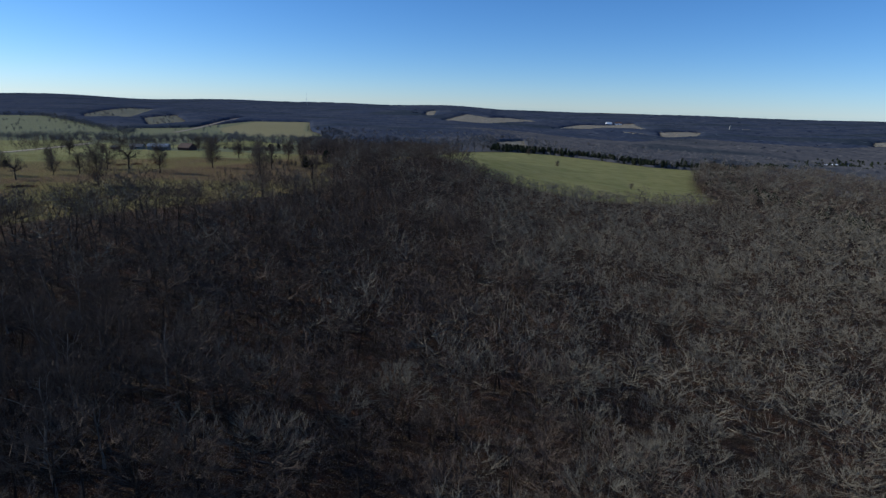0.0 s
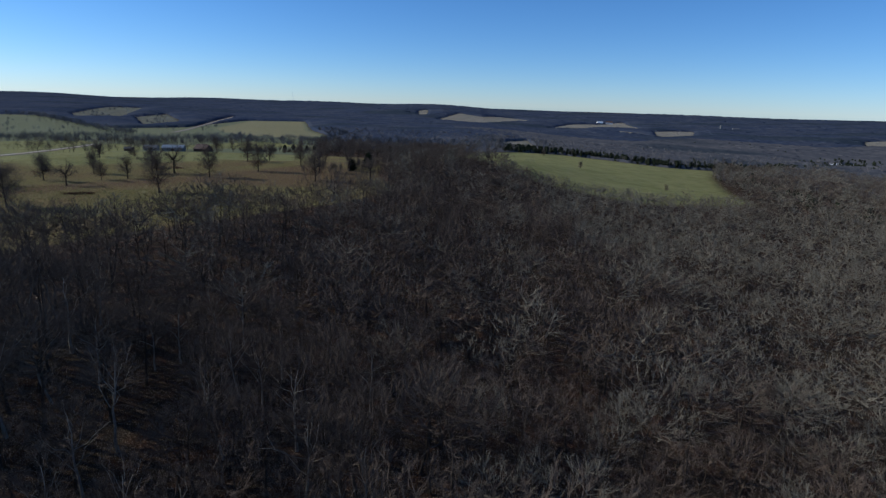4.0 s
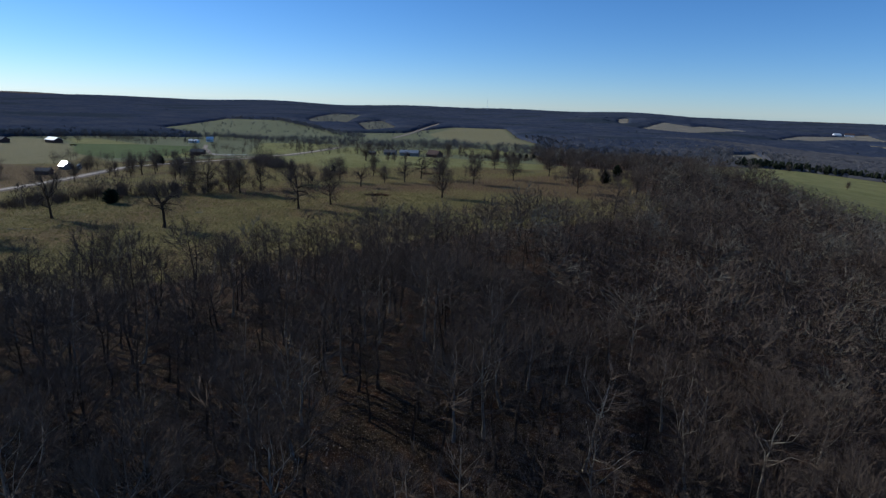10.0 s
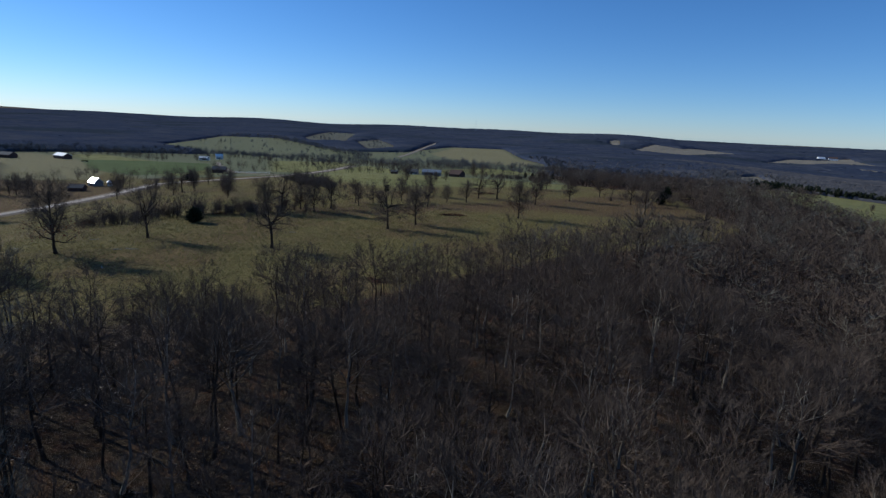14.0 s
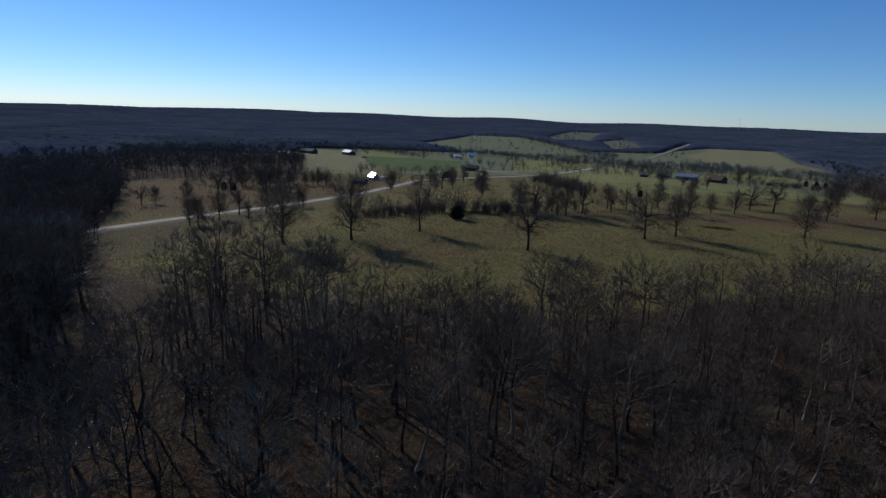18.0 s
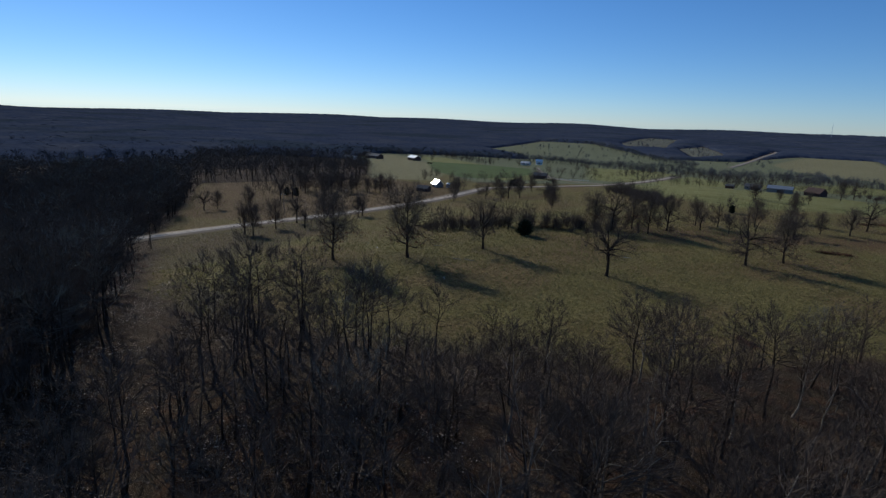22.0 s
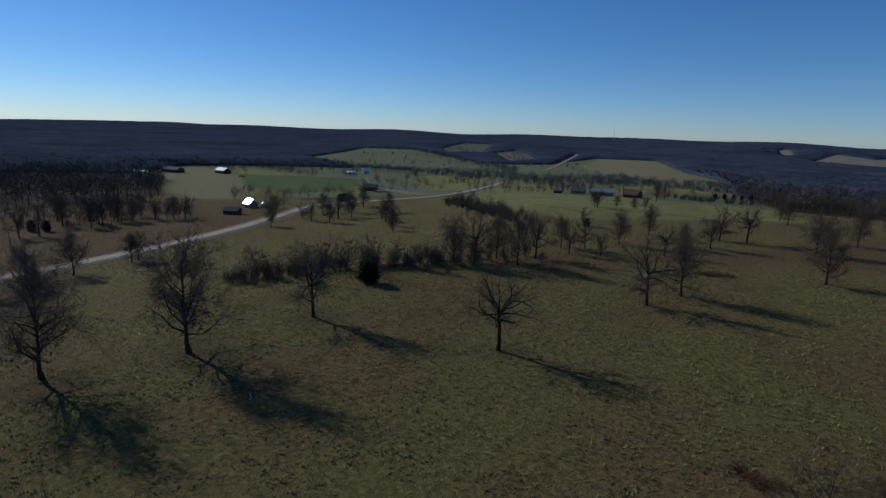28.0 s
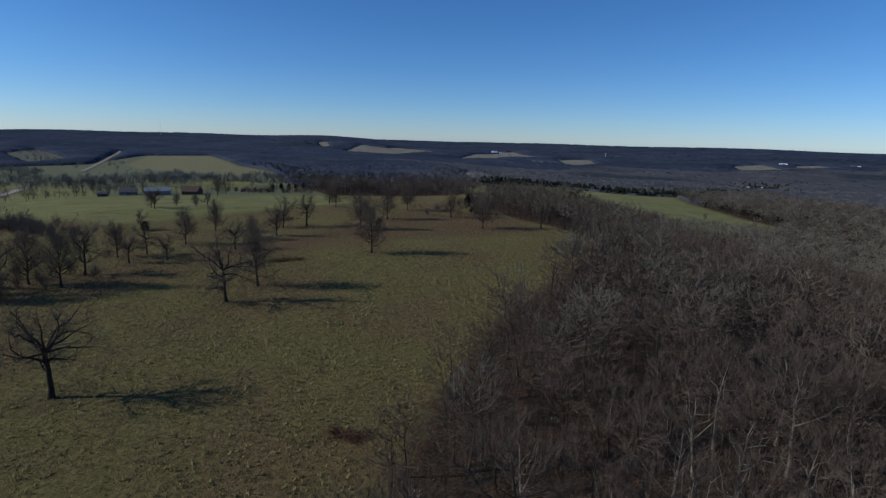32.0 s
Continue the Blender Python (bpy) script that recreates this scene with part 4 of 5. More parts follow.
def row(rg, pts, gap, wide):
    xs, ys = [], []
    for (ax, ay), (bx, by) in zip(pts, pts[1:]):
        n = max(1, int(math.hypot(bx - ax, by - ay) / gap * 2.2))
        for i in range(n):
            f = (i + rg.uniform(0, 1)) / n
            xs.append(ax + (bx - ax) * f + rg.normal(0, wide)), ys.append(ay + (by - ay) * f + rg.normal(0, wide))
    return np.array(xs), np.array(ys)


hedges = [
    row(rg, [(-330, 480), (-285, 518), (-219, 535)], 6, 2.5), row(rg, [(-205, 536), (-150, 530), (-60, 500)], 5, 5), row(rg, [(-300, 560), (-385, 635)], 9, 2),
    row(rg, [(-241, 705), (-330, 640), (-395, 700)], 6, 4), row(rg, [(-166, 645), (-260, 715), (-310, 830)], 6, 6), row(rg, [(-312, 349), (-283, 317), (-255, 286)], 4, 4),
    row(rg, [(-267, 144), (-257, 152), (-245, 164), (-232, 176)], 2.6, 3), row(rg, [(-430, 360), (-405, 405), (-395, 440)], 7, 3), row(rg, [(-456, 312), (-500, 360)], 8, 3), row(rg, [(-404, 294), (-396, 284), (-388, 272)], 3.5, 2.5), row(rg, [(-433, 254), (-420, 239)], 5, 3), row(rg, [(-448, 330), (-428, 345)], 5, 4),
    row(rg, [(-530, 300), (-620, 350), (-690, 395)], 8, 5), row(rg, [(-405, 520), (-425, 640), (-470, 690)], 8, 4), row(rg, [(-360, 470), (-372, 600)], 10, 3),
    row(rg, [(-540, 500), (-600, 540), (-720, 575)], 7, 4), row(rg, [(-440, 480), (-500, 530), (-560, 560)], 9, 6), row(rg, [(-700, 700), (-600, 720), (-500, 690), (-420, 690)], 5, 7),
    row(rg, [(-850, 1000), (-700, 950), (-600, 850)], 42, 30), row(rg, [(-960, 1800), (-860, 1420), (-720, 1260)], 22, 16), row(rg, [(-700, 1480), (-600, 1200), (-500, 1060)], 22, 18),
]
for poly in LUSH[1:5]:
    hedges.append(row(rg, poly + poly[:1], 17, 6))
gx2, gy2 = scatter(rg, -770, -500, 150, 400, 9.0)
keep = (inside(GROVE[0], gx2, gy2) < 0) & (rg.uniform(0, 1, len(gx2)) < 0.85 - 0.45 * smooth(270, 360, gy2))
sx2, sy2 = scatter(rg, -480, -220, 630, 840, 21)
keep2 = (inside(SCRUB[0], sx2, sy2) < 0) & (to_road(sx2, sy2) > 8)
wgx, wgy = scatter(rg, -505, -405, 160, 265, 9.0)
keep3 = inside([(-447, 165), (-416, 205), (-414, 245), (-470, 262), (-503, 245), (-503, 180)], wgx, wgy) < 0
vgx, vgy = scatter(rg, -1000, -150, 480, 1400, 27)
fgx, fgy = scatter(rg, -1030, -400, 690, 1870, 36)
keep5 = (nearest([LUSH[5], *TAN[1:3]], fgx, fgy) < -6) & (np.sin(fgx / 43.0) * np.sin(fgy / 61.0 + 1) + rg.uniform(-0.6, 0.6, len(fgx)) > 0.05)
keep4 = (inside(VALLEY, vgx, vgy) < 0) & (nearest(LUSH + TAN, vgx, vgy) > 5) & (np.sin(vgx / 37.0 + 1) * np.sin(vgy / 51.0) + rg.uniform(-0.7, 0.7, len(vgx)) > 0.1)
belts = [row(rg, [(-850, 470), (-736, 562), (-695, 592), (-649, 622), (-605, 662), (-528, 662), (-453, 686), (-400, 700)], 2.6, 7), row(rg, [(-378, 636), (-346, 640), (-289, 668)], 3.0, 8),
         row(rg, [(-300, 664), (-245, 676), (-180, 688), (-150, 650)], 2.6, 5), row(rg, [(-1010, 1250), (-900, 1275), (-713, 1100), (-570, 960), (-440, 800)], 5, 8)]
lx, ly = np.concatenate([b[0] for b in belts]), np.concatenate([b[1] for b in belts])
clear = to_road(lx, ly) > 7
lx, ly = lx[clear], ly[clear]
qx = np.concatenate([h[0] for h in hedges] + [sx2[keep2], wgx[keep3], vgx[keep4], fgx[keep5]])
qy = np.concatenate([h[1] for h in hedges] + [sy2[keep2], wgy[keep3], vgy[keep4], fgy[keep5]])
clear = (to_road(qx, qy) > 7) & (inside(WHEAT, qx, qy) > 4)
qx, qy = qx[clear], qy[clear]
brush = [row(rg, [(-270, 141), (-258, 152), (-247, 164), (-234, 176), (-224, 184)], 2.2, 3), row(rg, [(-314, 350), (-285, 318), (-256, 287), (-236, 262)], 2.4, 4),
         row(rg, [(-232, 176), (-212, 200)], 4, 5), row(rg, [(-350, 66), (-390, 88), (-470, 126), (-528, 152)], 3.2, 3), row(rg, [(-338, 56), (-290, 46), (-228, 24), (-205, 14)], 3.2, 2.5), row(rg, [(-205, 536), (-150, 530)], 3, 4), row(rg, [(-80, 300), (-66, 330), (-40, 380)], 3, 6)]
kx, ky = np.concatenate([b[0] for b in brush]), np.concatenate([b[1] for b in brush])
q_near = (qy < 640) & (qx > -720)
# distant hedges and belts use the brightened colour in place of haze
stuff("hedgerow_trees", [plant(hedge_near, qx[q_near], qy[q_near], rg.uniform(0.45, 1.1, int(q_near.sum())), rg),
                         plant(thicket_kinds, kx, ky, rg.uniform(0.5, 1.15, len(kx)), rg),
                         plant(hedge_far, qx[~q_near], qy[~q_near], rg.uniform(0.35, 1.35, int((~q_near).sum())), rg, 0.1, np.ones(int((~q_near).sum()))),
                         plant(grove_kinds, lx, ly, rg.uniform(0.45, 0.95, len(lx)), rg, 0.1, np.ones(len(lx))),
                         plant(grove_kinds, gx2[keep], gy2[keep], rg.uniform(0.8, 1.3, int(keep.sum())), rg)], [M_bark, M_hedge, M_fareast], "rows of bare trees and scrub along the field edges", "hedgerow")


# cedars: dark evergreen cones of many drooping sprays
def grow_cedar(seed, height, width, n, size):
    rg2 = np.random.default_rng(seed)
    wood, fine = [(np.zeros(3), np.array([0, 0, height * 0.9]), 0.16, 0.03, 5)], []
    for i in range(n):
        f = rg2.uniform(0.02, 1.0) ** 0.85
        a = rg2.uniform(0, 6.28)
        r = width * math.sqrt(max(0.0, 1 - f**2.4)) * (0.75 + 0.25 * min(1.0, f * 5)) * rg2.uniform(0.4, 1.08)
        b = np.array([math.cos(a) * r * 0.35, math.sin(a) * r * 0.35, height * f * 0.93])
        e = np.array([math.cos(a) * r, math.sin(a) * r, height * f * 0.93 + rg2.uniform(-0.1, 0.6)]) + rg2.normal(0, 0.15, 3)
        fine.append((b, e + np.array([0, 0, 0.25]), size * rg2.uniform(0.6, 1.3), 0.0, 4))
    return wood, fine


cedar_kinds = [grow_cedar(800 + k, 5.0, 2.4, 620, 0.21) for k in range(3)]
c_protos = [tree_thing("cedar_tree", *k, M_bark, M_cedar, "dark green bushy cedar standing in the pasture", "pasture cedars") for k in cedar_kinds]
used = [False] * 3
for n, (x, y, h) in enumerate([(-234.5, 153, 5.0), (-436, 177, 5), (-430, 180, 5), (-74, 303, 6), (-68, 330, 7), (-211, 269, 3.5), (-175, 571, 5), (-168, 577, 5), (-161, 575, 5),
                               (-155, 580, 4.5), (-148, 583, 5), (-385, 335, 6), (-392, 340, 5), (69, 690, 9), (80, 700, 8), (97, 720, 8)]):
    s = h / 5.0
    m = Matrix.LocRotScale((x, y, float(terrain(x, y)) - 0.05), Euler((0, 0, rg.uniform(0, 6.28))), None)
    ob = c_protos[n % 3] if not used[n % 3] else copy_thing(c_protos[n % 3], m)
    used[n % 3] = True
    wide = 1.4 if n == 0 else 1.0
    ob.matrix_basis = m @ Matrix.Diagonal((s * wide, s * wide, s, 1))
far_cedars = [joined(*grow_cedar(820 + k, 8.0, 2.8, 26, 1.0)) for k in range(5)]
bands = [row(rg, [(60, 672), (85, 684), (131, 704), (192, 679), (242, 636), (314, 630), (420, 672), (540, 715)], 1.6, 7), row(rg, [(120, 715), (200, 700), (260, 660), (330, 650), (420, 690)], 5, 22), row(rg, [(275, 545), (245, 470), (232, 410), (228, 330)], 5, 6),
         row(rg, [(560, 700), (480, 740), (600, 800), (720, 820)], 3.5, 22), row(rg, [(131, 705), (60, 700)], 6, 6), row(rg, [(225, 300), (250, 305), (240, 330)], 3, 7),
         row(rg, [(-160, 1500), (100, 1350), (420, 1250)], 14, 60), row(rg, [(300, 1200), (700, 1050)], 12, 70), row(rg, [(350, 900), (620, 960)], 12, 50)]
cx = np.concatenate([b[0] for b in bands])
cy = np.concatenate([b[1] for b in bands])
clear = nearest(OPEN, cx, cy) > 3
stuff("far_cedars", [plant(far_cedars, cx[clear], cy[clear], rg.uniform(0.45, 1.2, int(clear.sum())), rg)], [M_bark, M_cedar], "dark green cedars mixed into the bare woods", "cedars")

# shrubs of red-brown stems in the pasture
def shrub_thing(seed, size):
    rg2 = np.random.default_rng(seed)
    stems = []
    for i in range(70):
        b = np.array([rg2.normal(0, 0.5), rg2.normal(0, 0.35), 0])
        d = unit(np.array([rg2.normal(0, 0.7), rg2.normal(0, 0.7), 1.0]))
        e = b + d * rg2.uniform(0.5, 1.3)
        stems.append((b, e, 0.03, 0.0, 3))
        for k in range(3):
            stems.append((b + d * 0.4, b + d * 0.4 + unit(d + rg2.normal(0, 0.7, 3)) * rg2.uniform(0.3, 0.7), 0.016, 0.0, 3))
    v, t = tubes(stems)
    return tagged(new("shrub", raw_mesh("shrub", v, t, [M_shrub])), "low tangled red-brown shrub in grazed grass", "shrub", "pasture shrubs")


for n, (x, y, s) in enumerate([(-154, 112.5, 1.7), (-152.5, 111.5, 1.4), (-155.5, 113.5, 1.3), (-164, 211, 2.2), (-161, 212, 2.4), (-158, 213, 2.0), (-161, 293, 3), (-166, 288, 2.6), (-240, 160, 2.2), (-246, 168, 2.6), (-238, 170, 2.2), (-126, 98, 2.0)]):
    ob = shrub_thing(900 + n, s)
    ob.matrix_basis = Matrix.LocRotScale((x, y, float(terrain(x, y)) - 0.05), Euler((0, 0, n)), (s * 1.15, s * 1.15, s * 0.4))

# grass tufts
def tuft(seed):
    rg2 = np.random.default_rng(seed)
    seg = []
    for i in range(5):
        a = rg2.uniform(0, 6.28)
        b = np.array([rg2.normal(0, 0.16), rg2.normal(0, 0.16), 0])
        seg.append((b, b + np.array([math.cos(a) * 0.2, math.sin(a) * 0.2, rg2.uniform(0.2, 0.45)]), rg2.uniform(0.07, 0.13), 0.0, 2))
    v, t = tubes(seg)
    return v, t, np.zeros(len(t))


tuft_kinds = [tuft(k) for k in range(6)]
tx, ty = scatter(rg, -268, -95, 32, 225, 0.85)
keep = (inside(PASTURE, tx, ty) < -0.5) & (rg.uniform(0, 1, len(tx)) < 0.52 + 0.5 * np.sin(tx / 2.3 + 1.5 * np.sin(ty / 3.1)) * np.sin(ty / 2.7 + 1.7 * np.sin(tx / 4.3)))
tx, ty = tx[keep], ty[keep]
bx2, by2 = scatter(rg, -475, -60, 60, 330, 2.2)
keep = (inside(PASTURE, bx2, by2) < -1) & (to_road(bx2, by2) > 7.5) & ~((bx2 > -262) & (bx2 < -95) & (by2 > 32) & (by2 < 225))
bx2, by2 = bx2[keep], by2[keep]
stuff("grass_tufts", [plant(tuft_kinds, tx, ty, 0.4 + 0.95 * rg.uniform(0, 1, len(tx)) ** 1.4, rg, 0.02), plant(tuft_kinds, bx2, by2, rg.uniform(0.45, 1.0, len(bx2)), rg, 0.02)], [M_tuft],
      "tufts of dry olive grass all over the pasture", "grass")

# ---- farm buildings ----
M_white = simple("white_siding", (0.72, 0.72, 0.7), (0.82, 0.81, 0.78), 0.7, 0.6)
M_darkwood = simple("dark_barn_boards", (0.06, 0.035, 0.03), (0.11, 0.06, 0.045), 1.2, 0.85, stretch=(3, 3, 0.3))
M_greyboard = simple("grey_weathered_boards", (0.16, 0.15, 0.14), (0.26, 0.25, 0.23), 1.2, 0.9, stretch=(3, 3, 0.3))
M_metalroof = simple("bright_metal_roof", (0.75, 0.76, 0.78), (0.88, 0.88, 0.88), 0.6, 0.3, 0.9, spec=0.5)
M_paleroof = simple("pale_painted_roof", (0.62, 0.63, 0.64), (0.74, 0.74, 0.73), 0.5, 0.5)
M_blueroof = simple("blue_grey_metal_roof", (0.15, 0.17, 0.2), (0.22, 0.24, 0.265), 0.5, 0.45)
M_rustroof = simple("rusty_metal_roof", (0.06, 0.036, 0.026), (0.1, 0.06, 0.042), 0.8, 0.8)
M_shingle = simple("dark_shingle_roof", (0.05, 0.05, 0.055), (0.1, 0.1, 0.1), 1.5, 0.9)
M_glass = simple("dark_window_glass", (0.02, 0.025, 0.03), (0.04, 0.045, 0.05), 0.5, 0.1, spec=0.5)
M_post = simple("weathered_post_wood", (0.12, 0.1, 0.08), (0.22, 0.19, 0.15), 3.0, 0.9)
M_steel = simple("galvanised_steel", (0.5, 0.52, 0.54), (0.62, 0.63, 0.64), 0.8, 0.4, 0.9)


def building(name, x, y, turn, length, width, wall_h, rise, walls, roof, label, category="barn", windows=2, door_w=2.4, doors=1):
    """A gabled farm building: four walls, two roof slopes, doors and windows."""
    ob = tagged(new(name), label, category)
    z = min(float(terrain(x + dx, y + dy)) for dx in (-length / 2, length / 2) for dy in (-width / 2, width / 2))
    ob.matrix_basis = pose(x, y, z, 0, 0, turn)
    l, w, t = length / 2, width / 2, 0.2
    for s in (-1, 1):
        part("wall", box(-l, s * w - t / 2, -0.3, l, s * w + t / 2, wall_h), walls, ob)
        bm = bmesh.new()
        ring = [(-w, -0.3), (w, -0.3), (w, wall_h), (0, wall_h + rise), (-w, wall_h)]
        a = [bm.verts.new((s * l - t / 2, p, q)) for p, q in ring]
        b = [bm.verts.new((s * l + t / 2, p, q)) for p, q in ring]
        bm.faces.new(a), bm.faces.new(b[::-1])
        for i in range(5):
            bm.faces.new((a[i], b[i], b[(i + 1) % 5], a[(i + 1) % 5]))
        bmesh.ops.recalc_face_normals(bm, faces=bm.faces)
        part("gable_wall", bm, walls, ob)
        bm = bmesh.new()
        over = 0.5
        drop = rise * over / w
        prof = [(s * (w + over), wall_h - drop + 0.05), (0, wall_h + rise + 0.05), (0, wall_h + rise + 0.25), (s * (w + over), wall_h - drop + 0.25)]
        a = [bm.verts.new((-l - 0.5, p, q)) for p, q in prof]
        b = [bm.verts.new((l + 0.5, p, q)) for p, q in prof]
        bm.faces.new(a), bm.faces.new(b[::-1])
        for i in range(4):
            bm.faces.new((a[i], b[i], b[(i + 1) % 4], a[(i + 1) % 4]))
        bmesh.ops.recalc_face_normals(bm, faces=bm.faces)
        part("roof_slope", bm, roof, ob)
    for k in range(doors):
        dx = (k - (doors - 1) / 2) * length / max(doors, 1) * 0.6
        part("door", box(dx - door_w / 2, -w - t / 2 - 0.08, 0, dx + door_w / 2, -w - t / 2 + 0.02, min(2.6, wall_h * 0.85)), M_greyboard if walls is M_white else M_darkwood, ob)
    for k in range(windows):
        f = -1 + 2 * (k + 0.5) / windows
        wx2 = f * l * 0.85
        if abs(wx2) < door_w:
            wx2 = door_w * (1.2 if f >= 0 else -1.2)
        pane = part("window", box(wx2 - 0.5, -w - t / 2 - 0.04, 1.0, wx2 + 0.5, -w - t / 2 + 0.02, 2.1), M_glass, ob)
        part("window_frame", box(wx2 - 0.62, -w - t / 2 - 0.06, 2.1, wx2 + 0.62, -w - t / 2 + 0.02, 2.22), M_white, pane)
        part("window_sill", box(wx2 - 0.62, -w - t / 2 - 0.1, 0.9, wx2 + 0.62, -w - t / 2 + 0.02, 1.0), M_white, pane)
    return ob


building("metal_roofed_barn", -419, 288, -15.6, 6.8, 5.6, 2.7, 2.6, M_greyboard, M_metalroof, "barn with a bright sunlit bare-metal roof beside the gravel road", "barn", 2)
building("shed", -404, 261, 20, 8, 5, 2.4, 1.6, M_darkwood, M_shingle, "small dark board shed with a low grey roof", "shed", 0)
building("long_barn", -659, 473, -10, 17, 9, 3.6, 2.6, M_darkwood, M_paleroof, "long dark barn with a pale metal roof in the fields", "barn", 2)
building("farmhouse", -567, 582, 12, 11, 6, 2.8, 1.6, M_white, M_paleroof, "white farmhouse with a pale roof across the valley", "house", 4, 1.0)
building("farmhouse", -569, 613, 40, 8, 6, 4.2, 2.2, M_white, M_paleroof, "two-storey white farmhouse with a pale roof", "house", 4, 1.0)
building("dark_barn", -423, 418, 24, 11, 7, 3.4, 2.2, M_darkwood, M_shingle, "dark weathered barn beside the road", "barn", 0)
building("long_house", -698, 440, 8, 22, 10, 3.4, 2.6, M_darkwood, M_shingle, "low dark house with a shingled roof among bare trees", "house", 4, 1.0)
building("trailer_home", -695, 402, 20, 16, 4, 2.8, 0.8, M_white, M_paleroof, "white trailer home at the edge of the grove", "house", 4, 1.0)
building("brown_barn", -233, 513, -12, 11, 12, 2.9, 3.4, M_darkwood, M_rustroof, "brown barn with a steep dark rusty metal roof", "barn", 0, 3.0)
building("metal_shed", -256, 507, 8, 17, 9, 3.4, 2.0, M_greyboard, M_blueroof, "long grey shed with a blue-grey metal roof", "shed", 0, 3.0)
building("house", -276, 508, 6, 11, 7, 2.8, 2.0, M_greyboard, M_shingle, "grey house with a dark shingled roof by the field", "house", 3, 1.0)
building("shed", -290, 497, 2, 6, 4, 2.2, 1.2, M_darkwood, M_shingle, "small dark shed by the field edge", "shed", 0)
building("house", 642, 2185, 10, 22, 14, 6, 5, M_white, M_paleroof, "distant white farmhouse on a tan hilltop", "house", 4, 2.0)
building("house", 690, 2220, -15, 26, 14, 6, 5, M_white, M_rustroof, "distant white farmhouse with a rusty red roof", "house", 4, 2.0)
building("long_barn", 1690, 1770, -40, 22, 12, 4, 3, M_white, M_paleroof, "distant long white farm building", "barn", 6, 3.0)
building("house", 1190, 1321, -30, 20, 11, 5, 3, M_white, M_paleroof, "distant white house among bare woods", "house", 4, 1.4)
building("house", 1385, 1263, -45, 24, 12, 5, 3, M_white, M_paleroof, "distant white house beside a tan field", "house", 4, 1.4)
building("house", 996, 1850, -20, 20, 12, 6, 4, M_white, M_shingle, "distant white house on a wooded rise", "house", 4, 1.4)
building("farmhouse", -1130, 1780, 20, 16, 9, 4, 2.5, M_white, M_paleroof, "distant white farmhouse below a tan hill", "house", 4, 1.4)
for x, y, a in ((532, 768, 10), (548, 776, -15), (556, 760, 30), (566, 768, -5), (610, 790, 25)):
    building("mobile_home", x, y, a, 9, 4.2, 2.6, 0.7, M_white, M_paleroof, "pale mobile home in a clearing among dark cedars", "house", 3, 1.0)

# round metal tank beside the barn
tank = tagged(new("stock_tank"), "round galvanised metal tank with a domed lid beside the barn", "tank")
tank.matrix_basis = pose(-411, 291, float(terrain(-411, 291)))
bm = bmesh.new()
bmesh.ops.create_cone(bm, cap_ends=True, segments=20, radius1=1.4, radius2=1.4, depth=2.6, matrix=pose(0, 0, 1.3))
part("drum", bm, M_steel, tank)
bm = bmesh.new()
bmesh.ops.create_cone(bm, cap_ends=True, segments=20, radius1=1.5, radius2=0.3, depth=0.9, matrix=pose(0, 0, 3.05))
part("lid", bm, M_metalroof, tank)

# hay trailer in the field
wagon = tagged(new("hay_wagon"), "flat farm wagon loaded with straw in the green field", "wagon")
wagon.matrix_basis = pose(-606, 451, float(terrain(-606, 451)), 0, 0, 20)
part("bed", box(-3, -1.2, 0.8, 3, 1.2, 1.0), M_post, wagon)
part("straw_load", box(-2.8, -1.1, 1.0, 2.8, 1.1, 2.0), M_tuft, wagon)
for sx in (-2, 2):
    for sy in (-1.1, 1.1):
        bm = bmesh.new()
        bmesh.ops.create_cone(bm, cap_ends=True, segments=14, radius1=0.45, radius2=0.45, depth=0.25, matrix=pose(sx, sy, 0.42, 90))
        part("wheel", bm, M_shingle, wagon)

# round hay bales beside the dark barn
M_bale = simple("weathered_straw", (0.2, 0.155, 0.075), (0.33, 0.26, 0.13), 3.0, 0.95, bump=0.5)
for n, (x, y) in enumerate(((-414, 412), (-411.5, 411.5), (-409, 411), (-406.4, 410.6), (-403.8, 410.2), (-401, 410), (-412, 409.4), (-407, 408.6))):
    bm = bmesh.new()
    bmesh.ops.create_cone(bm, cap_ends=True, segments=18, radius1=0.75, radius2=0.75, depth=1.2, matrix=pose(0, 0, 0.72, 90, 0, 0))
    bmesh.ops.bevel(bm, geom=[e for e in bm.edges if e.is_manifold and e.calc_face_angle() > 1.0], offset=0.09, segments=2, affect="EDGES")
    mesh = bpy.data.meshes.new("hay_bale")
    bm.to_mesh(mesh)
    bm.free()
    mesh.materials.append(M_bale)
    bale = tagged(new("hay_bale", mesh), "round weathered straw bale standing in a row by the barn", "hay bale", "hay bales")
    bale.matrix_basis = pose(x, y, float(terrain(x, y)) - 0.02, 0, 0, 80 + 9 * math.sin(n * 2.1))

# timber utility pole by the road, board fence by the dark barn
pole = tagged(new("utility_pole"), "leaning weathered wooden utility pole beside the gravel road", "pole")
pole.matrix_basis = pose(-366, 138, float(terrain(-366, 138)), 0, -3, 30)
bm = bmesh.new()
bmesh.ops.create_cone(bm, cap_ends=True, segments=10, radius1=0.17, radius2=0.11, depth=10.4, matrix=pose(0, 0, 4.9))
part("shaft", bm, M_post, pole)
part("crossarm", box(-1.1, -0.06, 9.0, 1.1, 0.06, 9.14), M_post, pole)
for k in (-0.95, 0.0, 0.95):
    bm = bmesh.new()
    bmesh.ops.create_cone(bm, cap_ends=True, segments=8, radius1=0.06, radius2=0.04, depth=0.2, matrix=pose(k, 0, 9.24))
    part("insulator", bm, M_steel, pole)


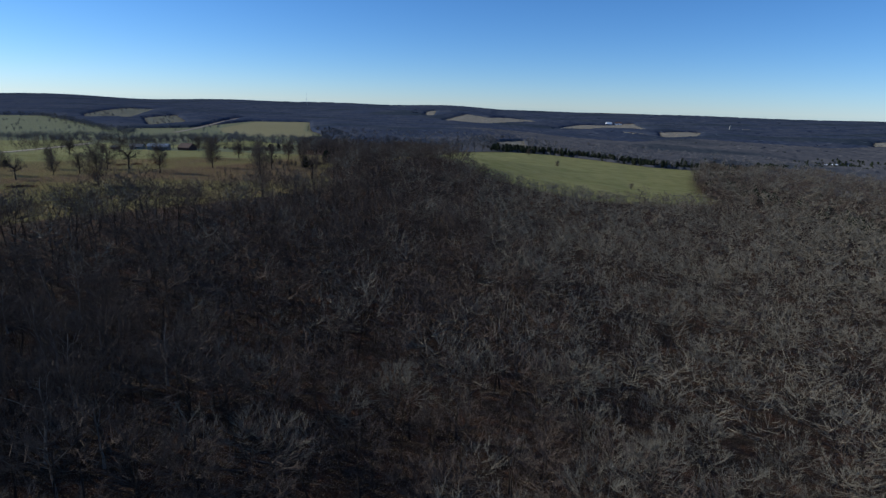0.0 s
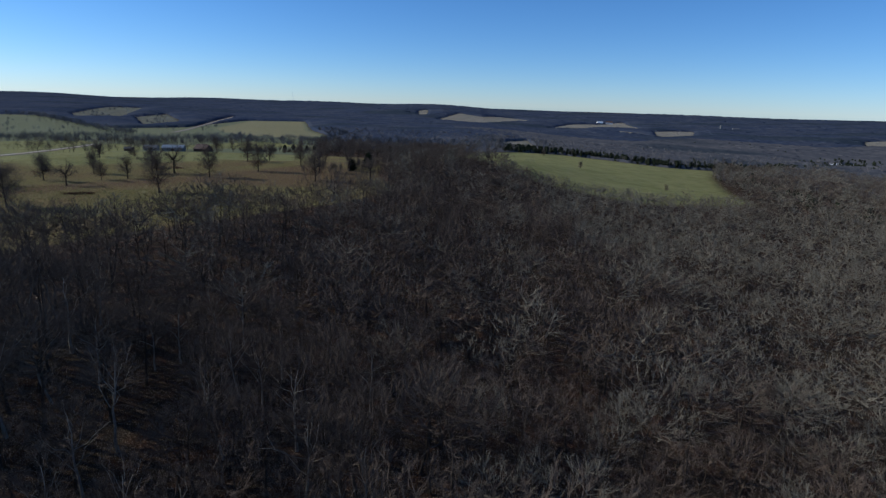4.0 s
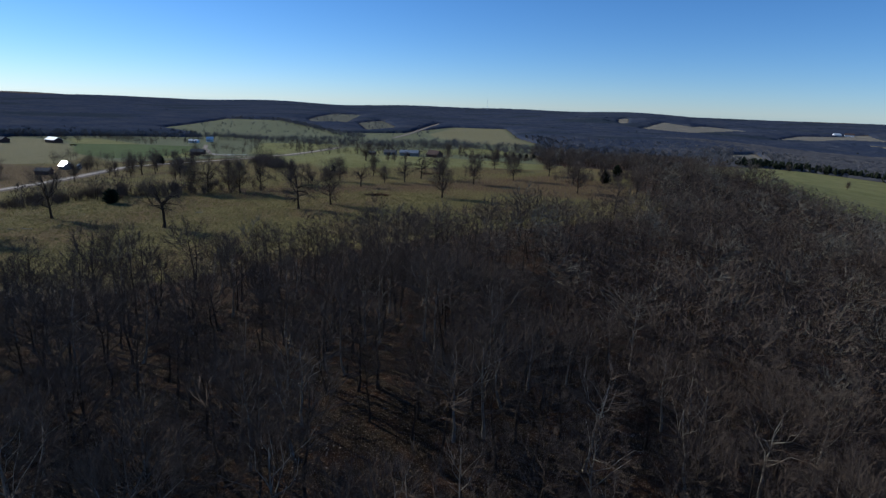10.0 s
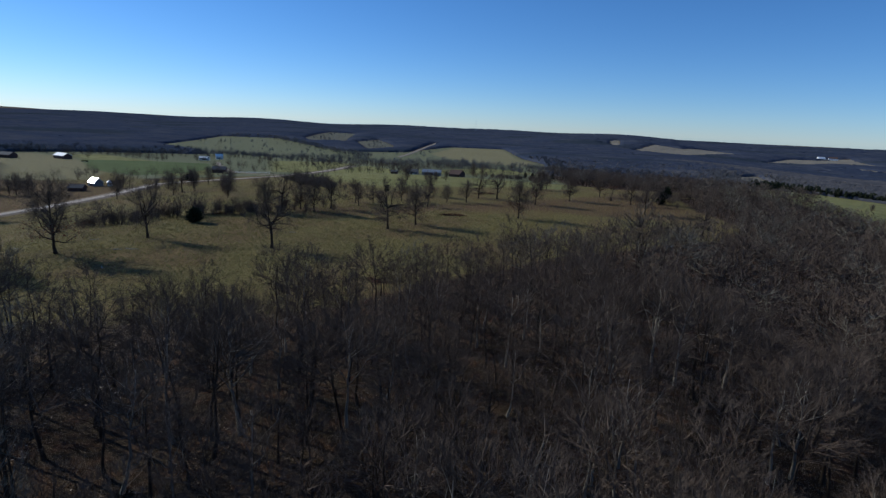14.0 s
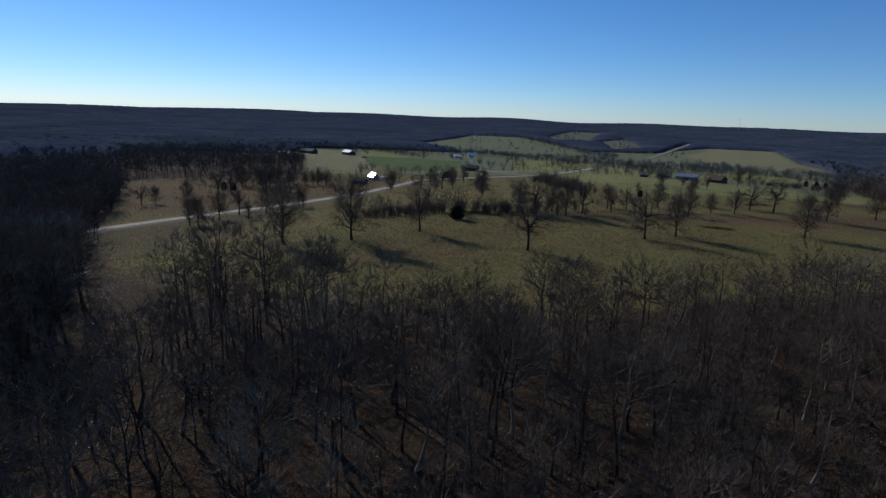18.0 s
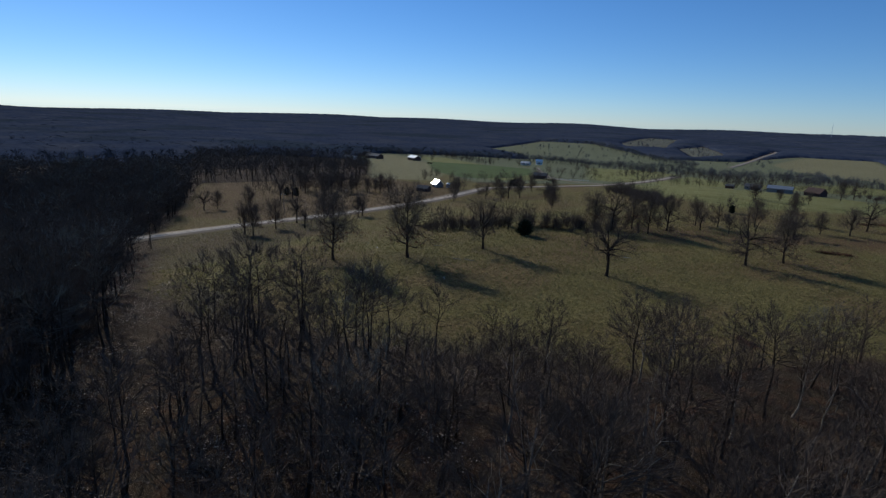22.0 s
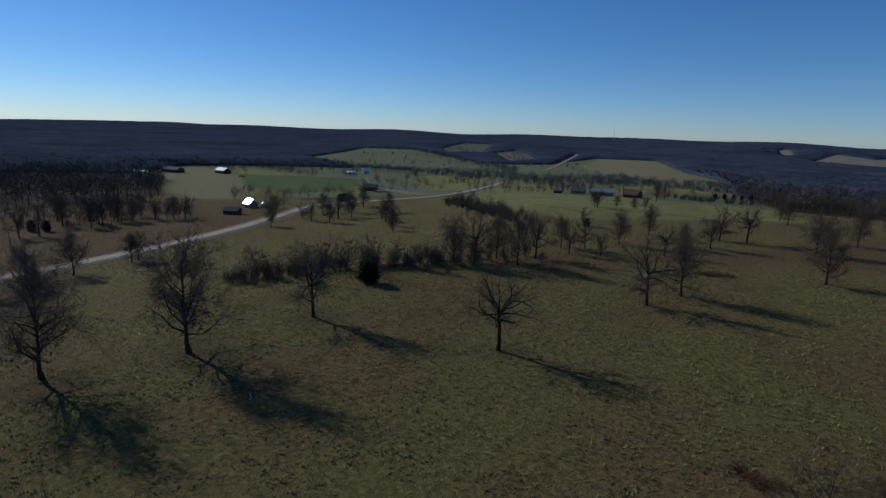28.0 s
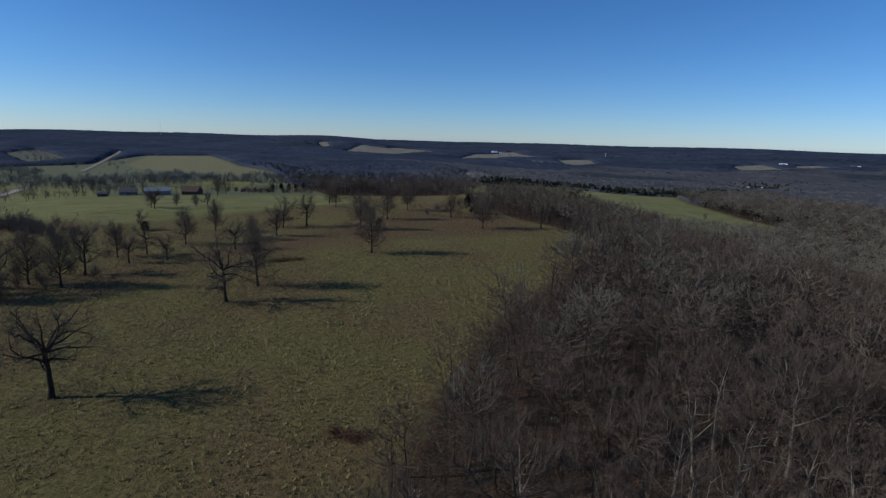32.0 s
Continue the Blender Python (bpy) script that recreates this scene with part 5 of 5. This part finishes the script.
def fence(pts, label, gap=4.0, rails=2, material=None):
    ob = tagged(new("fence"), label, "fence")
    line = smooth_line(pts, gap)
    for i, p in enumerate(line):
        z = float(terrain(p.x, p.y))
        post = part("post", box(-0.08, -0.08, -0.3, 0.08, 0.08, 1.3), material, ob)
        post.matrix_basis = Matrix.Translation((p.x, p.y, z))
        if i:
            q = line[i - 1]
            zq = float(terrain(q.x, q.y))
            a, b = Vector((q.x, q.y, zq)), Vector((p.x, p.y, z))
            for r in range(rails):
                h = 0.5 + 0.55 * r
                rail = part("rail", box(0, -0.03, h - 0.06, (b - a).length, 0.03, h + 0.06), material, ob)
                rail.matrix_basis = Matrix.Translation(a) @ (b - a).to_track_quat("X", "Z").to_matrix().to_4x4()


fence([(-412, 424), (-398, 428), (-384, 434)], "pale board fence beside the dark barn", 3.5, 2, M_white)

# distant radio mast and water tower
mast = tagged(new("radio_mast"), "tall thin steel radio mast on the far ridge", "mast")
mast.matrix_basis = pose(-916, 3838, float(terrain(-916, 3838)))
for k in range(3):
    a = k * 2.094
    bm = bmesh.new()
    bmesh.ops.create_cone(bm, cap_ends=True, segments=6, radius1=0.22, radius2=0.14, depth=86, matrix=pose(math.cos(a) * 1.6, math.sin(a) * 1.6, 43))
    part("leg", bm, M_steel, mast)
for k in range(16):
    bm = bmesh.new()
    bmesh.ops.create_cone(bm, cap_ends=True, segments=3, radius1=1.7, radius2=1.7, depth=0.25, matrix=pose(0, 0, 4 + k * 5.2))
    part("brace", bm, M_steel, mast)
tower = tagged(new("feed_mill_tower"), "distant grey concrete mill tower above the woods", "tower")
tower.matrix_basis = pose(928, 1820, float(terrain(928, 1820)))
part("shaft", box(-2, -2, 0, 2, 2, 19), M_greyboard, tower)
part("head_house", box(-1.4, -1.4, 19, 1.4, 1.4, 21.5), M_greyboard, tower)

# fallen pale branches on the grass
def fallen_branch(x, y, turn, length):
    rg2 = np.random.default_rng(int(abs(x * 7 + y)))
    seg, p, d = [], np.zeros(3) + np.array([0, 0, 0.12]), np.array([1.0, 0, 0.02])
    for i in range(4):
        d = unit(d + np.array([0, rg2.normal(0, 0.25), rg2.normal(0, 0.05)]))
        q = p + d * length / 4
        q[2] = max(q[2], 0.08)
        seg.append((p, q, 0.13 - 0.022 * i, 0.11 - 0.024 * i, 6))
        if i:
            seg.append((p, p + unit(d + np.array([0, rg2.choice([-1, 1]) * 0.8, 0.3])) * length * 0.3, 0.05, 0.0, 4))
        p = q
    v, t = tubes(seg)
    ob = tagged(new("fallen_branch", raw_mesh("fallen_branch", v, t, [M_deadwood], None, True)), "bleached fallen branch lying in the grass", "branch", "fallen branches")
    ob.matrix_basis = pose(x, y, float(terrain(x, y)) - 0.02, 0, 0, turn)


M_deadwood = simple("bleached_deadwood", (0.3, 0.27, 0.22), (0.45, 0.41, 0.34), 4.0, 0.8, bump=0.3)
for x, y, turn, length in ((-226, 112, 10, 3.0), (-224, 114, 25, 3.4), (-240, 118, 60, 2.6), (-250, 105, -20, 3.2), (-199, 152, 40, 2.4), (-262, 110, 15, 2.8), (-215, 98, -40, 2.2)):
    fallen_branch(x, y, turn, length)
